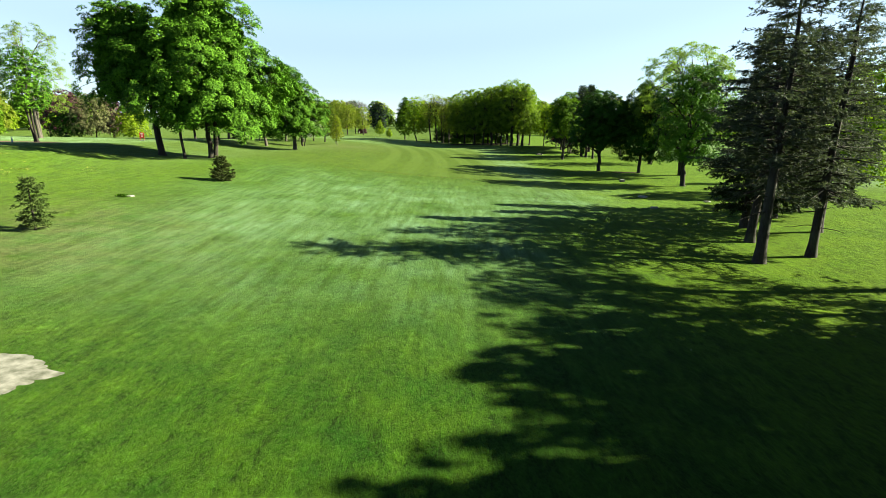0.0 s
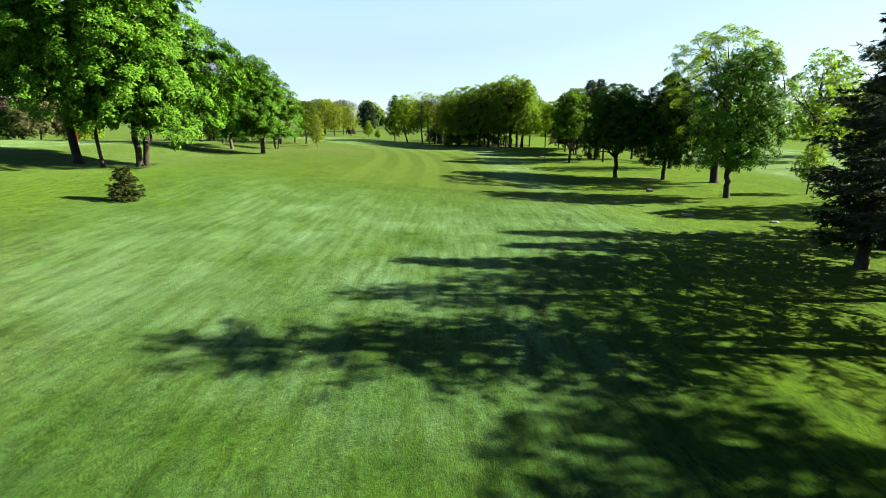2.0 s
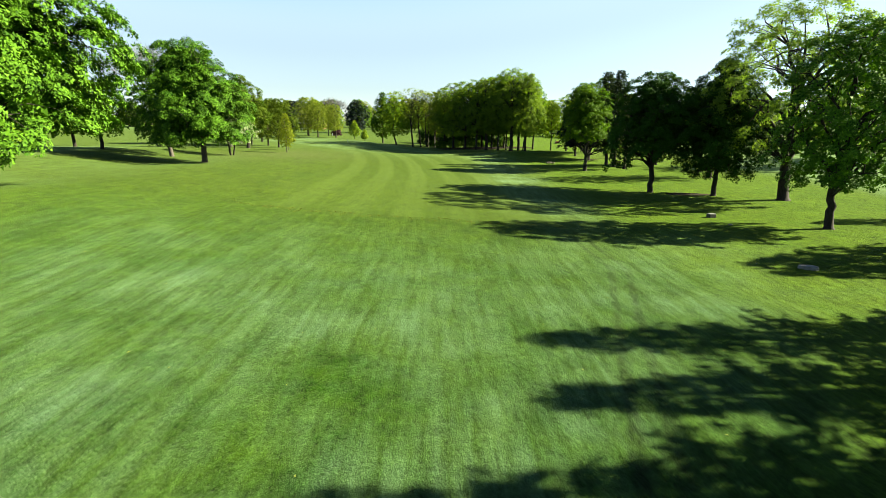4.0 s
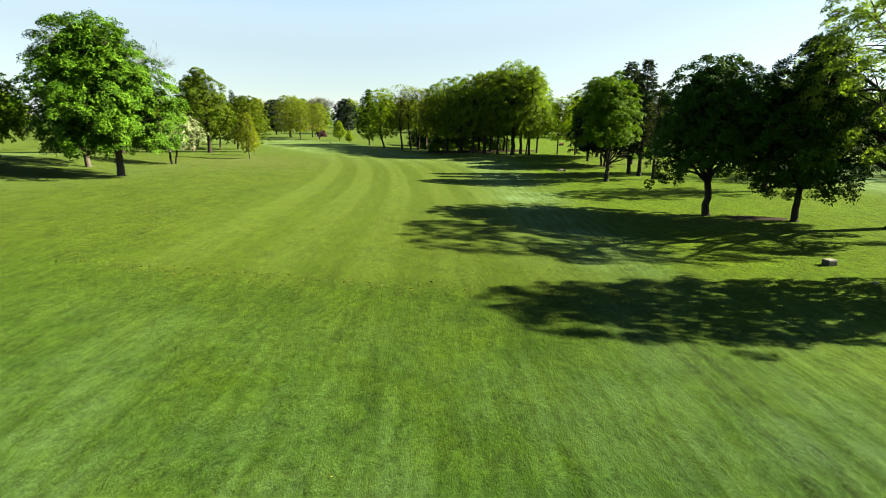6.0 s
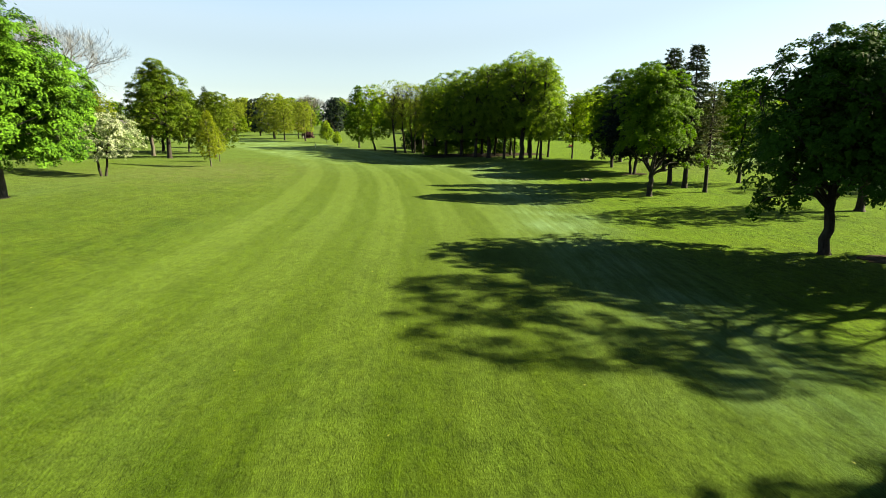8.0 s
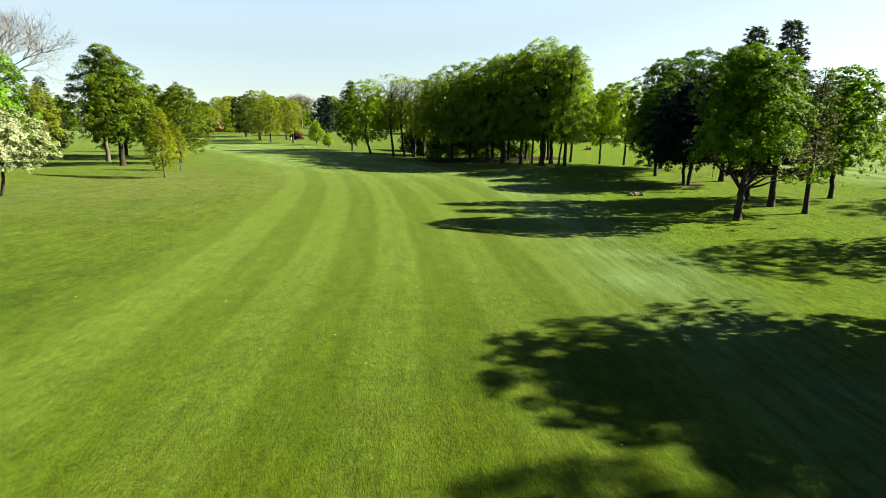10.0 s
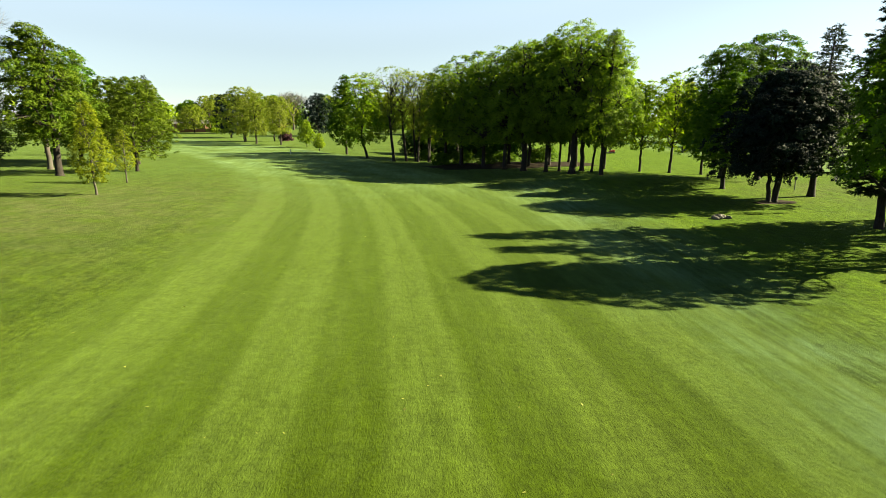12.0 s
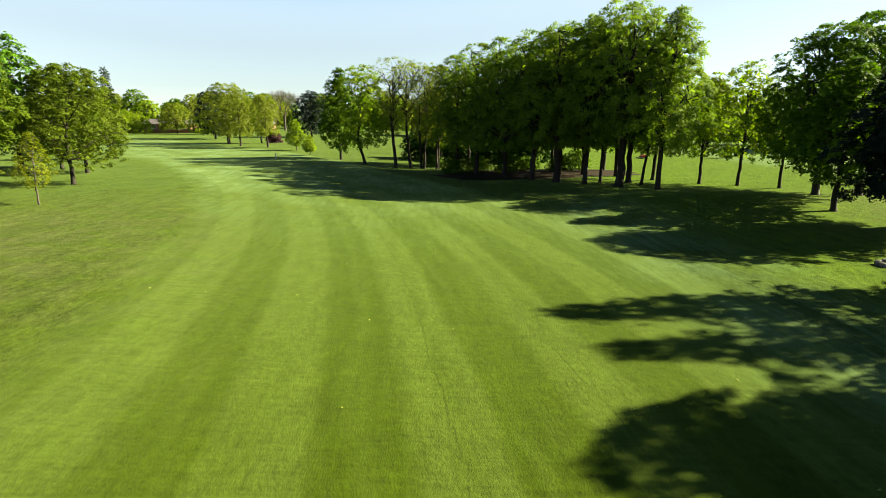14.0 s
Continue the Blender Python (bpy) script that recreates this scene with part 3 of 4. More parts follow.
    ways = np.array(ways) + rng.normal(0, 0.45, (len(ways), 3)) + np.array([0, 0, 0.15])
    verts, faces = needles(rng, np.array(ends), ways, 0.06 * h, 0.02)
    piece("crown", mesh_of("crown", verts, faces, BARETWIG), tree, "fine leafless twigs")
    return tree


# maples on the bank and beyond it
broadleaf("maple_tree", "twin-stemmed large maple with dense bright green crown", -24.75, 57.4, 16.4, 12.8, 2.9, 11, MAPLE, "dome", 0.212, 1.1, 0.33, 2, off=(-0.3, 0), core=6.0, skirt=(4.4, -2.4, 3.1, 1.8, 1.2, 24), side=(4.4, 4.4, 7.3, 3.0, 3.9, 240))
broadleaf("maple_tree", "large maple with leaning trunk on the shaded bank", -30.0, 57.4, 14.8, 10.0, 4.7, 12, MAPLE, "dome", 0.2, 1.1, 0.32, 1, (-0.6, 0), (-3.0, 0), core=5.5, skirt=(1.6, -6.2, 5.4, 1.7, 2.0, 30))
broadleaf("slender_tree", "slender thin-trunked tree between two large maples", -26.4, 54.8, 12.0, 2.4, 5.5, 13, GREEN, "oval", 0.22, 0.5, 0.13, 1, (-0.5, 0))
broadleaf("maple_tree", "broad maple with bright green crown and pale trunk", -24.4, 87.3, 12.5, 9.8, 1.9, 15, MAPLE, "dome", 0.18, 1.0, 0.30, 1, off=(-1.3, 0), bark=BARK_PALE, core=2.8, fork=2.3, bough=1.15, skirt=(-3.4, -1.0, 2.6, 1.6, 0.7, 10), side=(3.3, 0.4, 4.7, 2.4, 3.1, 120))
broadleaf("maple_tree", "leaning pale-trunked maple beside a broader one", -31.0, 93.8, 10.6, 6.5, 1.6, 16, MAPLE, "round", 0.22, 1.0, 0.24, 1, (-0.4, 0), (-1.6, 0), bark=BARK_PALE)
broadleaf("crabapple_tree", "small crabapple in white blossom with three stems", -27.0, 102.3, 5.3, 5.6, 1.6, 17, BLOSSOM, "round", 0.13, 0.9, 0.13, 3, off=(0.7, 0))
broadleaf("maple_tree", "small round maple on the plateau", -38.7, 93.0, 7.6, 5.8, 1.5, 18, GREEN, "round", 0.27, 1.0, 0.2)
broadleaf("maple_tree", "small round maple on the plateau", -44.5, 97.0, 9.3, 6.5, 1.5, 19, GREEN, "round", 0.3, 1.0, 0.2)
broadleaf("maple_tree", "round maple with bright green leaves in the rough", -43.6, 122.5, 11.9, 9.6, 2.2, 20, MAPLE, "dome", 0.22, 1.0, 0.28, 1, off=(0.3, 0))
broadleaf("oak_tree", "tall oak with green crown and dark trunk", -34.8, 131.8, 13.3, 10.6, 2.7, 21, OAK, "oval", 0.2, 0.9, 0.30, 1, off=(-0.9, 0), gaps=0.22, tilt=0.2)
broadleaf("oak_tree", "pale-trunked oak partly hidden behind another", -41.5, 141.0, 11.5, 5.0, 3.2, 22, GREEN, "oval", 0.3, 0.8, 0.26, bark=BARK_PALE)
bare_tree("bare_tree", "tall leafless tree with fine pale twigs", -55.4, 139.5, 25.0, 15.0, 6.0, 23)
broadleaf("young_tree", "young tree with yellow-green spring leaves", -24.0, 118.4, 6.4, 2.9, 0.9, 24, YELLOW, "oval", 0.095, 0.75, 0.075, gaps=0.3, bough=0.8, bark=BARK_PALE, group="young trees by the fairway", core=0)
broadleaf("young_tree", "thin young tree with sparse yellow-green leaves", -25.8, 126.0, 4.4, 2.2, 1.0, 25, YELLOW, "oval", 0.085, 0.45, 0.055, gaps=0.4, bough=0.8, bark=BARK_PALE, group="young trees by the fairway", core=0)
broadleaf("honeylocust_tree", "spreading yellow-green tree with fine leaves", -31.0, 138.3, 9.3, 6.6, 1.4, 26, TIERED, "dome", 0.16, 0.8, 0.17, 1, off=(0.7, 0), gaps=0.2, tilt=0.12)
broadleaf("honeylocust_tree", "spreading yellow-green tree with fine leaves", -36.8, 150.5, 10.0, 6.5, 1.3, 27, TIERED, "dome", 0.23, 0.8, 0.18, 1, off=(1.0, 0), gaps=0.2, tilt=0.12)
broadleaf("honeylocust_tree", "yellow-green tree beside taller trees", -41.8, 154.6, 10.7, 6.5, 1.6, 28, TIERED, "dome", 0.25, 0.85, 0.18, tilt=0.12)
broadleaf("maple_tree", "tall bright green maple in the rough", -47.0, 155.9, 13.8, 7.5, 1.2, 29, MAPLE, "dome", 0.3, 0.9, 0.25)
broadleaf("young_tree", "small green tree on the rough", -46.3, 135.4, 9.0, 5.0, 1.5, 30, OLIVE, "round", 0.25, 0.8, 0.12)
conifer("spruce_tree", "dark spruce in the distance", -60.0, 158.0, 12.3, 7.5, 0.8, 31, NEEDLE, 0.5, 0.2, spray=0.8)
conifer("spruce_tree", "dark spruce rising behind yellow-green trees", -44.6, 171.0, 12.4, 3.6, 2.0, 32, NEEDLE, 0.6, 0.2, spray=0.7)

# the tee's plateau and the trees behind it
broadleaf("tall_tree", "tall thinly leaved tree with two pale stems", -59.3, 80.2, 15.5, 8.2, 3.6, 40, LOCUST, "round", 0.14, 0.5, 0.28, 2, bark=BARK_PALE, gaps=0.4, core=0)
broadleaf("maple_tree", "leaning green tree beside a mulched path", -48.6, 64.9, 10.4, 5.0, 3.6, 41, MAPLE, "round", 0.24, 0.8, 0.17, 2, (-0.5, 0), (-0.6, 0))
broadleaf("copper_beech", "copper beech with dark purple leaves", -76.3, 109.9, 9.0, 7.4, 0.8, 42, PURPLE, "round", 0.4, 0.9, 0.2)
broadleaf("copper_beech", "copper beech with dark purple leaves", -69.0, 114.0, 7.6, 5.6, 1.2, 43, PURPLE, "round", 0.4, 0.9, 0.2)
broadleaf("willow_shrub", "greyish olive willow before purple trees", -65.6, 102.8, 7.8, 7.6, 0.5, 44, WILLOW, "round", 0.17, 0.75, 0.12)
broadleaf("lilac_shrub", "bright green rounded shrub", -60.0, 105.0, 6.3, 5.4, 0.1, 45, LIGHT, "dome", 0.3, 1.0, 0.08)
broadleaf("dark_shrub", "dark shrub in shade before purple trees", -70.6, 102.2, 4.8, 6.0, 0.1, 46, DUSK, "dome", 0.34, 1.0, 0.08)

conifer("spruce_tree", "dark spruce beside the spreading pine", 31.1, 123.9, 13.7, 7.0, 4.6, 47, NEEDLE, 0.9, 0.24, spray=0.42)

# small conifers by the fairway
conifer("spruce_shrub", "small dark spruce on the turf beyond the grove", 46.0, 177.5, 1.9, 1.6, 0.25, 52, NEEDLE, 1.6, 0.06, spray=0.26)
conifer("spruce_shrub", "small dark spruce on the turf beyond the grove", 50.6, 181.5, 1.7, 1.9, 0.2, 53, NEEDLE, 1.6, 0.06, spray=0.26)
conifer("white_pine", "small young pine with open branches", -18.2, 23.2, 2.55, 1.75, 0.35, 50, NEEDLE_YOUNG, 1.7, 0.045, spray=0.2, thin=0.12, taper=0.6)
conifer("spruce_shrub", "small bushy round spruce at the foot of the bank", -17.7, 42.4, 2.1, 2.2, 0.03, 51, NEEDLE_BROWN, 3.4, 0.05, spray=0.22, taper=0.6)

# stand of tall pines and spruces
PINES = "pines in the stand"
conifer("pine_tree", "tall pine with dark trunk and bare lower stem", 15.8, 26.9, 14.2, 7.8, 5.2, 60, NEEDLE_BLUE, 1.6, 0.25, (0.7, 0.8), 0.29, 0.2, group=PINES, taper=0.48, droop=0.08, dead=16)
conifer("pine_tree", "tall pine with dark trunk and bare lower stem", 18.2, 32.3, 13.1, 7.8, 3.2, 61, NEEDLE_BLUE, 1.45, 0.24, (0.5, 0), 0.28, 0.2, group=PINES, taper=0.55, droop=0.1, dead=12)
conifer("pine_tree", "tall dark pine with drooping lower branches", 20.4, 37.2, 13.5, 7.6, 1.7, 62, NEEDLE, 1.6, 0.24, (0.3, 0), 0.42, 0.05, group=PINES)
conifer("pine_tree", "tall dark pine with drooping lower branches", 24.8, 41.4, 12.7, 7.4, 1.6, 63, NEEDLE, 1.3, 0.24, spray=0.45, group=PINES)
conifer("pine_tree", "tall pine with spreading greyish branches", 19.5, 28.6, 13.8, 8.6, 3.3, 64, NEEDLE_BLUE, 1.2, 0.22, (0.6, 0), 0.28, 0.36, group=PINES, taper=0.55, droop=0.1, dead=14)
conifer("pine_tree", "tall pine with spreading greyish branches", 24.3, 35.4, 14.4, 7.8, 2.8, 65, NEEDLE_BLUE, 1.0, 0.23, (0.4, 0), 0.3, 0.15, group=PINES, taper=0.6, dead=8)
conifer("pine_tree", "tall dark pine at the back of the stand", 29.0, 45.4, 14.6, 8.0, 1.6, 66, NEEDLE, 1.0, 0.24, spray=0.5, group=PINES)
broadleaf("maple_tree", "bright yellow-green maple behind the pines", 41.0, 56.0, 13.0, 8.0, 1.5, 67, LIGHT, "dome", 0.3, 0.9, 0.25)

# broad trees along the lower rough
broadleaf("maple_tree", "maple with dark trunk and upright limbs", 26.6, 62.4, 12.9, 8.0, 2.7, 70, MAPLE, "round", 0.17, 1.0, 0.27, 1, off=(0.7, 0), gaps=0.19, core=0.5, fork=2.4, limbs=18)
broadleaf("locust_tree", "great locust with heavy crooked limbs and thin leaves", 32.3, 76.6, 17.0, 13.6, 4.4, 71, LOCUST, "round", 0.195, 0.8, 0.46, 1, (-0.2, 0), (-0.8, 0), gaps=0.27, bough=0.95, limbs=24, core=0, fork=3.4)
# the next two maples have their backlit shade put into the leaf colour
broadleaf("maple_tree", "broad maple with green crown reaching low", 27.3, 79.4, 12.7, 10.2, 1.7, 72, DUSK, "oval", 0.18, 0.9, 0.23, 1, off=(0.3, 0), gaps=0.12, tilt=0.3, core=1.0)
broadleaf("maple_tree", "dense maple with rounded crown and leaves darkened for its shaded side", 22.3, 82.2, 11.3, 9.0, 3.4, 73, DUSK, "dome", 0.19, 1.1, 0.27, 1, off=(-0.2, 0), gaps=0.06, core=1.3, fork=2.9, limbs=18, skirt=(-3.4, -0.6, 3.0, 1.6, 0.9, 14))
broadleaf("maple_tree", "rounded maple with forked trunk", 21.1, 103.2, 11.1, 6.8, 3.9, 74, GREEN, "dome", 0.17, 1.05, 0.25, 1, gaps=0.12, core=1.5, fork=2.1, limbs=16, skirt=(3.6, -0.8, 3.0, 1.8, 0.9, 12))
conifer("spruce_tree", "tall dark spruce behind a maple", 26.5, 111.4, 13.9, 6.6, 2.4, 75, NEEDLE, 1.7, 0.22, (-0.3, 1.0), spray=0.42, taper=0.62)
conifer("spruce_tree", "tall dark spruce behind a maple", 26.7, 108.4, 13.9, 6.4, 3.0, 76, NEEDLE, 1.6, 0.22, (0.5, 1.0), spray=0.42, taper=0.62)
conifer("pine_tree", "thin brownish pine with bare lower stem", 27.2, 105.2, 10.2, 4.6, 2.6, 77, NEEDLE_BROWN, 0.4, 0.17, spray=0.45, thin=0.2)
broadleaf("maple_tree", "maple in the lower rough", 34.5, 112.5, 10.5, 6.0, 2.0, 78, GREEN, "round", 0.3, 0.9, 0.2)
broadleaf("locust_tree", "large tree with dark trunk in the lower rough", 34.6, 95.5, 11.6, 7.6, 2.6, 79, GREEN, "round", 0.24, 0.6, 0.3, gaps=0.3)
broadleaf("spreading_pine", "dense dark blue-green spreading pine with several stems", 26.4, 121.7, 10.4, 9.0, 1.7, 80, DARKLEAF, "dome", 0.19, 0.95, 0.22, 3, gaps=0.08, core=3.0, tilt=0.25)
broadleaf("maple_tree", "green oval tree beside a dark pine", 25.7, 127.9, 10.2, 7.2, 1.9, 81, GREEN, "oval", 0.24, 1.0, 0.19, gaps=0.1, tilt=0.2)
broadleaf("oak_tree", "tall oak behind the dark pine", 29.0, 134.2, 12.6, 8.6, 2.4, 82, GREEN, "round", 0.22, 0.9, 0.27)
broadleaf("oak_tree", "tall oak with green crown", 33.2, 134.9, 13.9, 8.2, 3.0, 83, GREEN, "round", 0.22, 0.85, 0.27)
broadleaf("young_tree", "slim tree with open light green crown", 24.3, 143.5, 10.0, 4.6, 2.4, 84, LIGHT, "round", 0.22, 0.65, 0.14, gaps=0.3, off=(0.2, 0))
broadleaf("young_tree", "slim tree with open light green crown", 27.2, 142.0, 11.0, 6.2, 2.3, 85, LIGHT, "round", 0.22, 0.65, 0.15, gaps=0.3)
broadleaf("young_tree", "slim tree with green crown", 29.8, 139.8, 9.5, 4.6, 2.1, 86, GREEN, "round", 0.22, 0.8, 0.14, gaps=0.2)
broadleaf("locust_tree", "tall pale green tree beyond the lower rough", 66.0, 110.0, 18.5, 11.5, 3.4, 87, LOCUST, "round", 0.34, 0.7, 0.38, 1, gaps=0.3)
broadleaf("locust_tree", "tall pale green tree beyond the lower rough", 78.0, 122.0, 17.0, 11.0, 3.0, 88, LOCUST, "round", 0.36, 0.7, 0.36, 1, gaps=0.3)
broadleaf("young_tree", "staked young tree with light green leaves", 36.2, 65.7, 5.2, 3.2, 1.5, 89, LIGHT, "oval", 0.16, 0.7, 0.07, gaps=0.25, bough=0.85)
# trees beside the start, which shade the near turf
broadleaf("maple_tree", "broad maple that shades the near turf", 23.2, 10.3, 13.6, 8.6, 2.6, 90, GREEN, "dome", 0.37, 1.1, 0.27, gaps=0.12, core=1.5)
broadleaf("maple_tree", "broad maple that shades the near turf", 29.5, 7.0, 13.5, 11.0, 2.4, 91, GREEN, "dome", 0.37, 1.0, 0.27)
broadleaf("locust_tree", "open-crowned locust that shades the near turf", 28.5, 21.0, 15.0, 9.4, 3.4, 92, LOCUST, "round", 0.26, 0.6, 0.3, gaps=0.3, limbs=16, core=0)
broadleaf("maple_tree", "broad maple that shades the near turf", 33.0, 14.0, 13.0, 10.0, 2.4, 93, GREEN, "dome", 0.37, 0.9, 0.27)

# out-of-view maples added to block sky light and deepen the near shade
broadleaf("maple_tree", "unseen dense maple added to shade the near turf", 16.0, 3.6, 13.3, 9.3, 2.2, 94, GREEN, "dome", 0.37, 1.0, 0.27)
broadleaf("maple_tree", "unseen dense maple added to shade the near turf", 23.0, -2.0, 12.5, 11.0, 2.2, 95, GREEN, "dome", 0.37, 1.0, 0.27)
broadleaf("maple_tree", "unseen dense maple added to shade the near turf", 24.0, 15.6, 12.9, 9.2, 2.4, 96, GREEN, "dome", 0.37, 1.2, 0.25, core=1.5)

broadleaf("locust_tree", "open-crowned locust that shades the near turf", 26.2, 23.6, 13.7, 6.6, 10.6, 97, LOCUST, "round", 0.26, 0.95, 0.26, gaps=0.18, core=0)

# the grove
GROVE = "trees of the grove"
TALL = "tall grove tree with green crown and dark trunk"
broadleaf("lime_tree", "upright tree with feathery bright top and dark low leaves", -13.9, 174.2, 13.0, 6.6, 1.5, 100, GREEN, "oval", 0.27, 1.0, 0.2, group=GROVE)
broadleaf("lime_tree", "leaning tree at the grove's end", -9.9, 168.6, 12.8, 7.0, 2.0, 101, LIGHT, "round", 0.25, 0.75, 0.2, 1, (-0.8, 0), (-0.4, 0), gaps=0.25, group=GROVE)
broadleaf("elm_tree", "half-leafed elm with many crooked limbs", -5.5, 164.2, 14.0, 6.6, 4.0, 102, OLIVE, "vase", 0.17, 0.32, 0.22, 1, (-0.6, 0), gaps=0.45, limbs=18, group=GROVE, core=0)
broadleaf("elm_tree", "half-leafed elm with many crooked limbs", -3.6, 165.0, 13.7, 6.0, 4.0, 103, OLIVE, "vase", 0.17, 0.32, 0.2, 1, (-0.4, 0), gaps=0.45, limbs=18, group=GROVE, core=0)
broadleaf("elm_tree", "half-leafed elm with many crooked limbs", -2.0, 164.6, 13.4, 6.4, 3.6, 104, OLIVE, "vase", 0.17, 0.32, 0.2, 2, gaps=0.45, limbs=18, group=GROVE, core=0)
broadleaf("elm_tree", "half-leafed elm with two stems", -0.2, 163.8, 13.2, 5.6, 3.2, 105, OLIVE, "vase", 0.18, 0.42, 0.18, 2, gaps=0.4, limbs=14, group=GROVE, core=0)
broadleaf("ash_tree", TALL, 2.2, 161.0, 13.7, 7.0, 2.6, 106, ASH, "dome", 0.185, 0.66, 0.24, gaps=0.22, limbs=18, group=GROVE)
broadleaf("ash_tree", TALL, 4.2, 157.0, 14.2, 7.8, 2.8, 107, ASH, "dome", 0.185, 0.66, 0.26, gaps=0.22, limbs=18, group=GROVE)
broadleaf("ash_tree", TALL, 6.8, 152.4, 14.2, 7.8, 2.8, 108, ASH, "dome", 0.185, 0.66, 0.24, gaps=0.22, limbs=18, group=GROVE)
broadleaf("ash_tree", TALL, 9.0, 148.2, 14.3, 7.8, 3.2, 109, ASH, "dome", 0.185, 0.66, 0.25, gaps=0.22, limbs=18, group=GROVE)
broadleaf("ash_tree", TALL, 11.0, 146.0, 14.6, 7.8, 3.4, 110, ASH, "dome", 0.185, 0.66, 0.34, gaps=0.22, limbs=18, group=GROVE)
broadleaf("ash_tree", TALL, 13.3, 144.2, 15.3, 7.4, 3.4, 111, ASH, "oval", 0.185, 0.74, 0.21, gaps=0.24, limbs=18, group=GROVE)
broadleaf("ash_tree", "thin grove tree with bare lower stem", 15.1, 145.0, 14.4, 6.6, 4.0, 112, ASH, "round", 0.185, 0.66, 0.14, gaps=0.27, limbs=18, group=GROVE)
broadleaf("ash_tree", "tall stout grove tree with high crown", 15.7, 141.6, 15.9, 9.4, 3.8, 113, ASH, "round", 0.185, 0.70, 0.36, 1, (0.2, 0), gaps=0.28, limbs=18, group=GROVE)
broadleaf("ash_tree", "forked grove tree with light green crown", 17.6, 144.2, 15.2, 7.8, 3.6, 114, ASH, "round", 0.185, 0.70, 0.26, gaps=0.26, limbs=18, group=GROVE)
broadleaf("ash_tree", "thin leaning grove tree", 18.4, 143.0, 13.0, 5.0, 3.8, 115, ASH, "round", 0.185, 0.57, 0.13, 1, (0.4, 0), gaps=0.24, group=GROVE)
broadleaf("ash_tree", "tall grove tree at the edge with light green crown", 18.3, 139.2, 15.2, 8.0, 2.9, 116, ASH, "oval", 0.185, 0.74, 0.22, 1, off=(0.7, 0), gaps=0.22, limbs=18, group=GROVE)
for k, (gx, gy, gh, gw) in enumerate(((0.5, 170, 13, 6.5), (7.5, 161, 14, 7), (10.8, 156, 14.5, 7), (12.6, 151, 15, 7), (15.5, 152, 15.2, 7.5), (18.5, 150, 15, 7), (14, 160, 14, 7), (19.5, 157, 14, 7), (4.5, 169, 13, 7), (21, 146.5, 13.6, 5.5))):
    broadleaf("ash_tree", "grove tree standing behind others", gx, gy, gh, gw, 2.8, 120 + k, GREEN if k % 3 else ASH, "dome", 0.34, 0.75, 0.18 + 0.02 * (k % 3), group=GROVE)

# trees at the fairway's far end
FAR = "trees at the far end"
broadleaf("willow_tree", "round olive-green tree with two stems", -42.0, 211.5, 12.2, 10.5, 1.6, 140, OLIVE, "dome", 0.2, 0.75, 0.26, 2, gaps=0.22, group=FAR)
broadleaf("willow_tree", "olive-green tree beside the far fairway", -37.2, 203.2, 10.8, 6.6, 1.8, 141, OLIVE, "round", 0.2, 0.7, 0.2, gaps=0.25, group=FAR)
broadleaf("willow_tree", "olive-green tree beside the far fairway", -30.6, 198.0, 9.6, 5.4, 2.0, 142, OLIVE, "round", 0.18, 0.7, 0.18, gaps=0.25, group=FAR)
broadleaf("willow_tree", "olive-green tree beside the far fairway", -36.0, 214.0, 9.8, 5.0, 1.8, 143, OLIVE, "round", 0.22, 0.7, 0.17, gaps=0.25, group=FAR)
bare_tree("bare_tree", "tall half-bare tree in the distance", -50.3, 300.0, 17.0, 10.0, 5.0, 144, 0.35)
broadleaf("young_tree", "small light green tree by the far fairway", -23.8, 190.6, 5.4, 3.9, 0.8, 145, LIGHT, "oval", 0.2, 0.8, 0.08, group="young trees by the fairway")
broadleaf("young_tree", "small light green tree by the far fairway", -19.4, 179.4, 3.2, 2.4, 0.5, 146, LIGHT, "oval", 0.17, 0.8, 0.06, group="young trees by the fairway")
broadleaf("dark_shrub", "small dark purple shrub", -33.5, 215.0, 2.2, 3.2, 0.1, 147, PURPLE, "dome", 0.3, 0.8, 0.06)
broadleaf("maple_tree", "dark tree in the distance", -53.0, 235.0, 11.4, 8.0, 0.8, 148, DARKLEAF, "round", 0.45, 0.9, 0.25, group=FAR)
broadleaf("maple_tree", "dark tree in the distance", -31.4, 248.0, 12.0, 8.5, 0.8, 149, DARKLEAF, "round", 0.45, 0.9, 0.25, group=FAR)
broadleaf("maple_tree", "round olive tree before the houses", -73.8, 263.0, 9.0, 8.0, 1.4, 150, OLIVE, "dome", 0.4, 0.7, 0.2, group=FAR)
broadleaf("lilac_shrub", "bright green shrub before the houses", -66.5, 262.0, 5.5, 6.0, 0.2, 151, LIGHT, "dome", 0.4, 0.9, 0.1)
broadleaf("lilac_shrub", "bright green shrub before the houses", -84.0, 262.0, 5.5, 6.5, 0.2, 152, LIGHT, "dome", 0.4, 0.9, 0.1)
broadleaf("lilac_shrub", "green shrub before the houses", -98.0, 262.0, 4.5, 7.0, 0.2, 153, GREEN, "dome", 0.4, 0.9, 0.1)

broadleaf("ash_tree", "tall half-leafed tree behind the houses", -71.0, 306.0, 12.5, 10.0, 3.0, 154, WILLOW, "round", 0.4, 0.6, 0.3, gaps=0.3, group=FAR)
broadleaf("ash_tree", "tall half-leafed tree behind the houses", -86.0, 310.0, 11.5, 9.0, 3.0, 155, OLIVE, "round", 0.4, 0.6, 0.3, gaps=0.3, group=FAR)
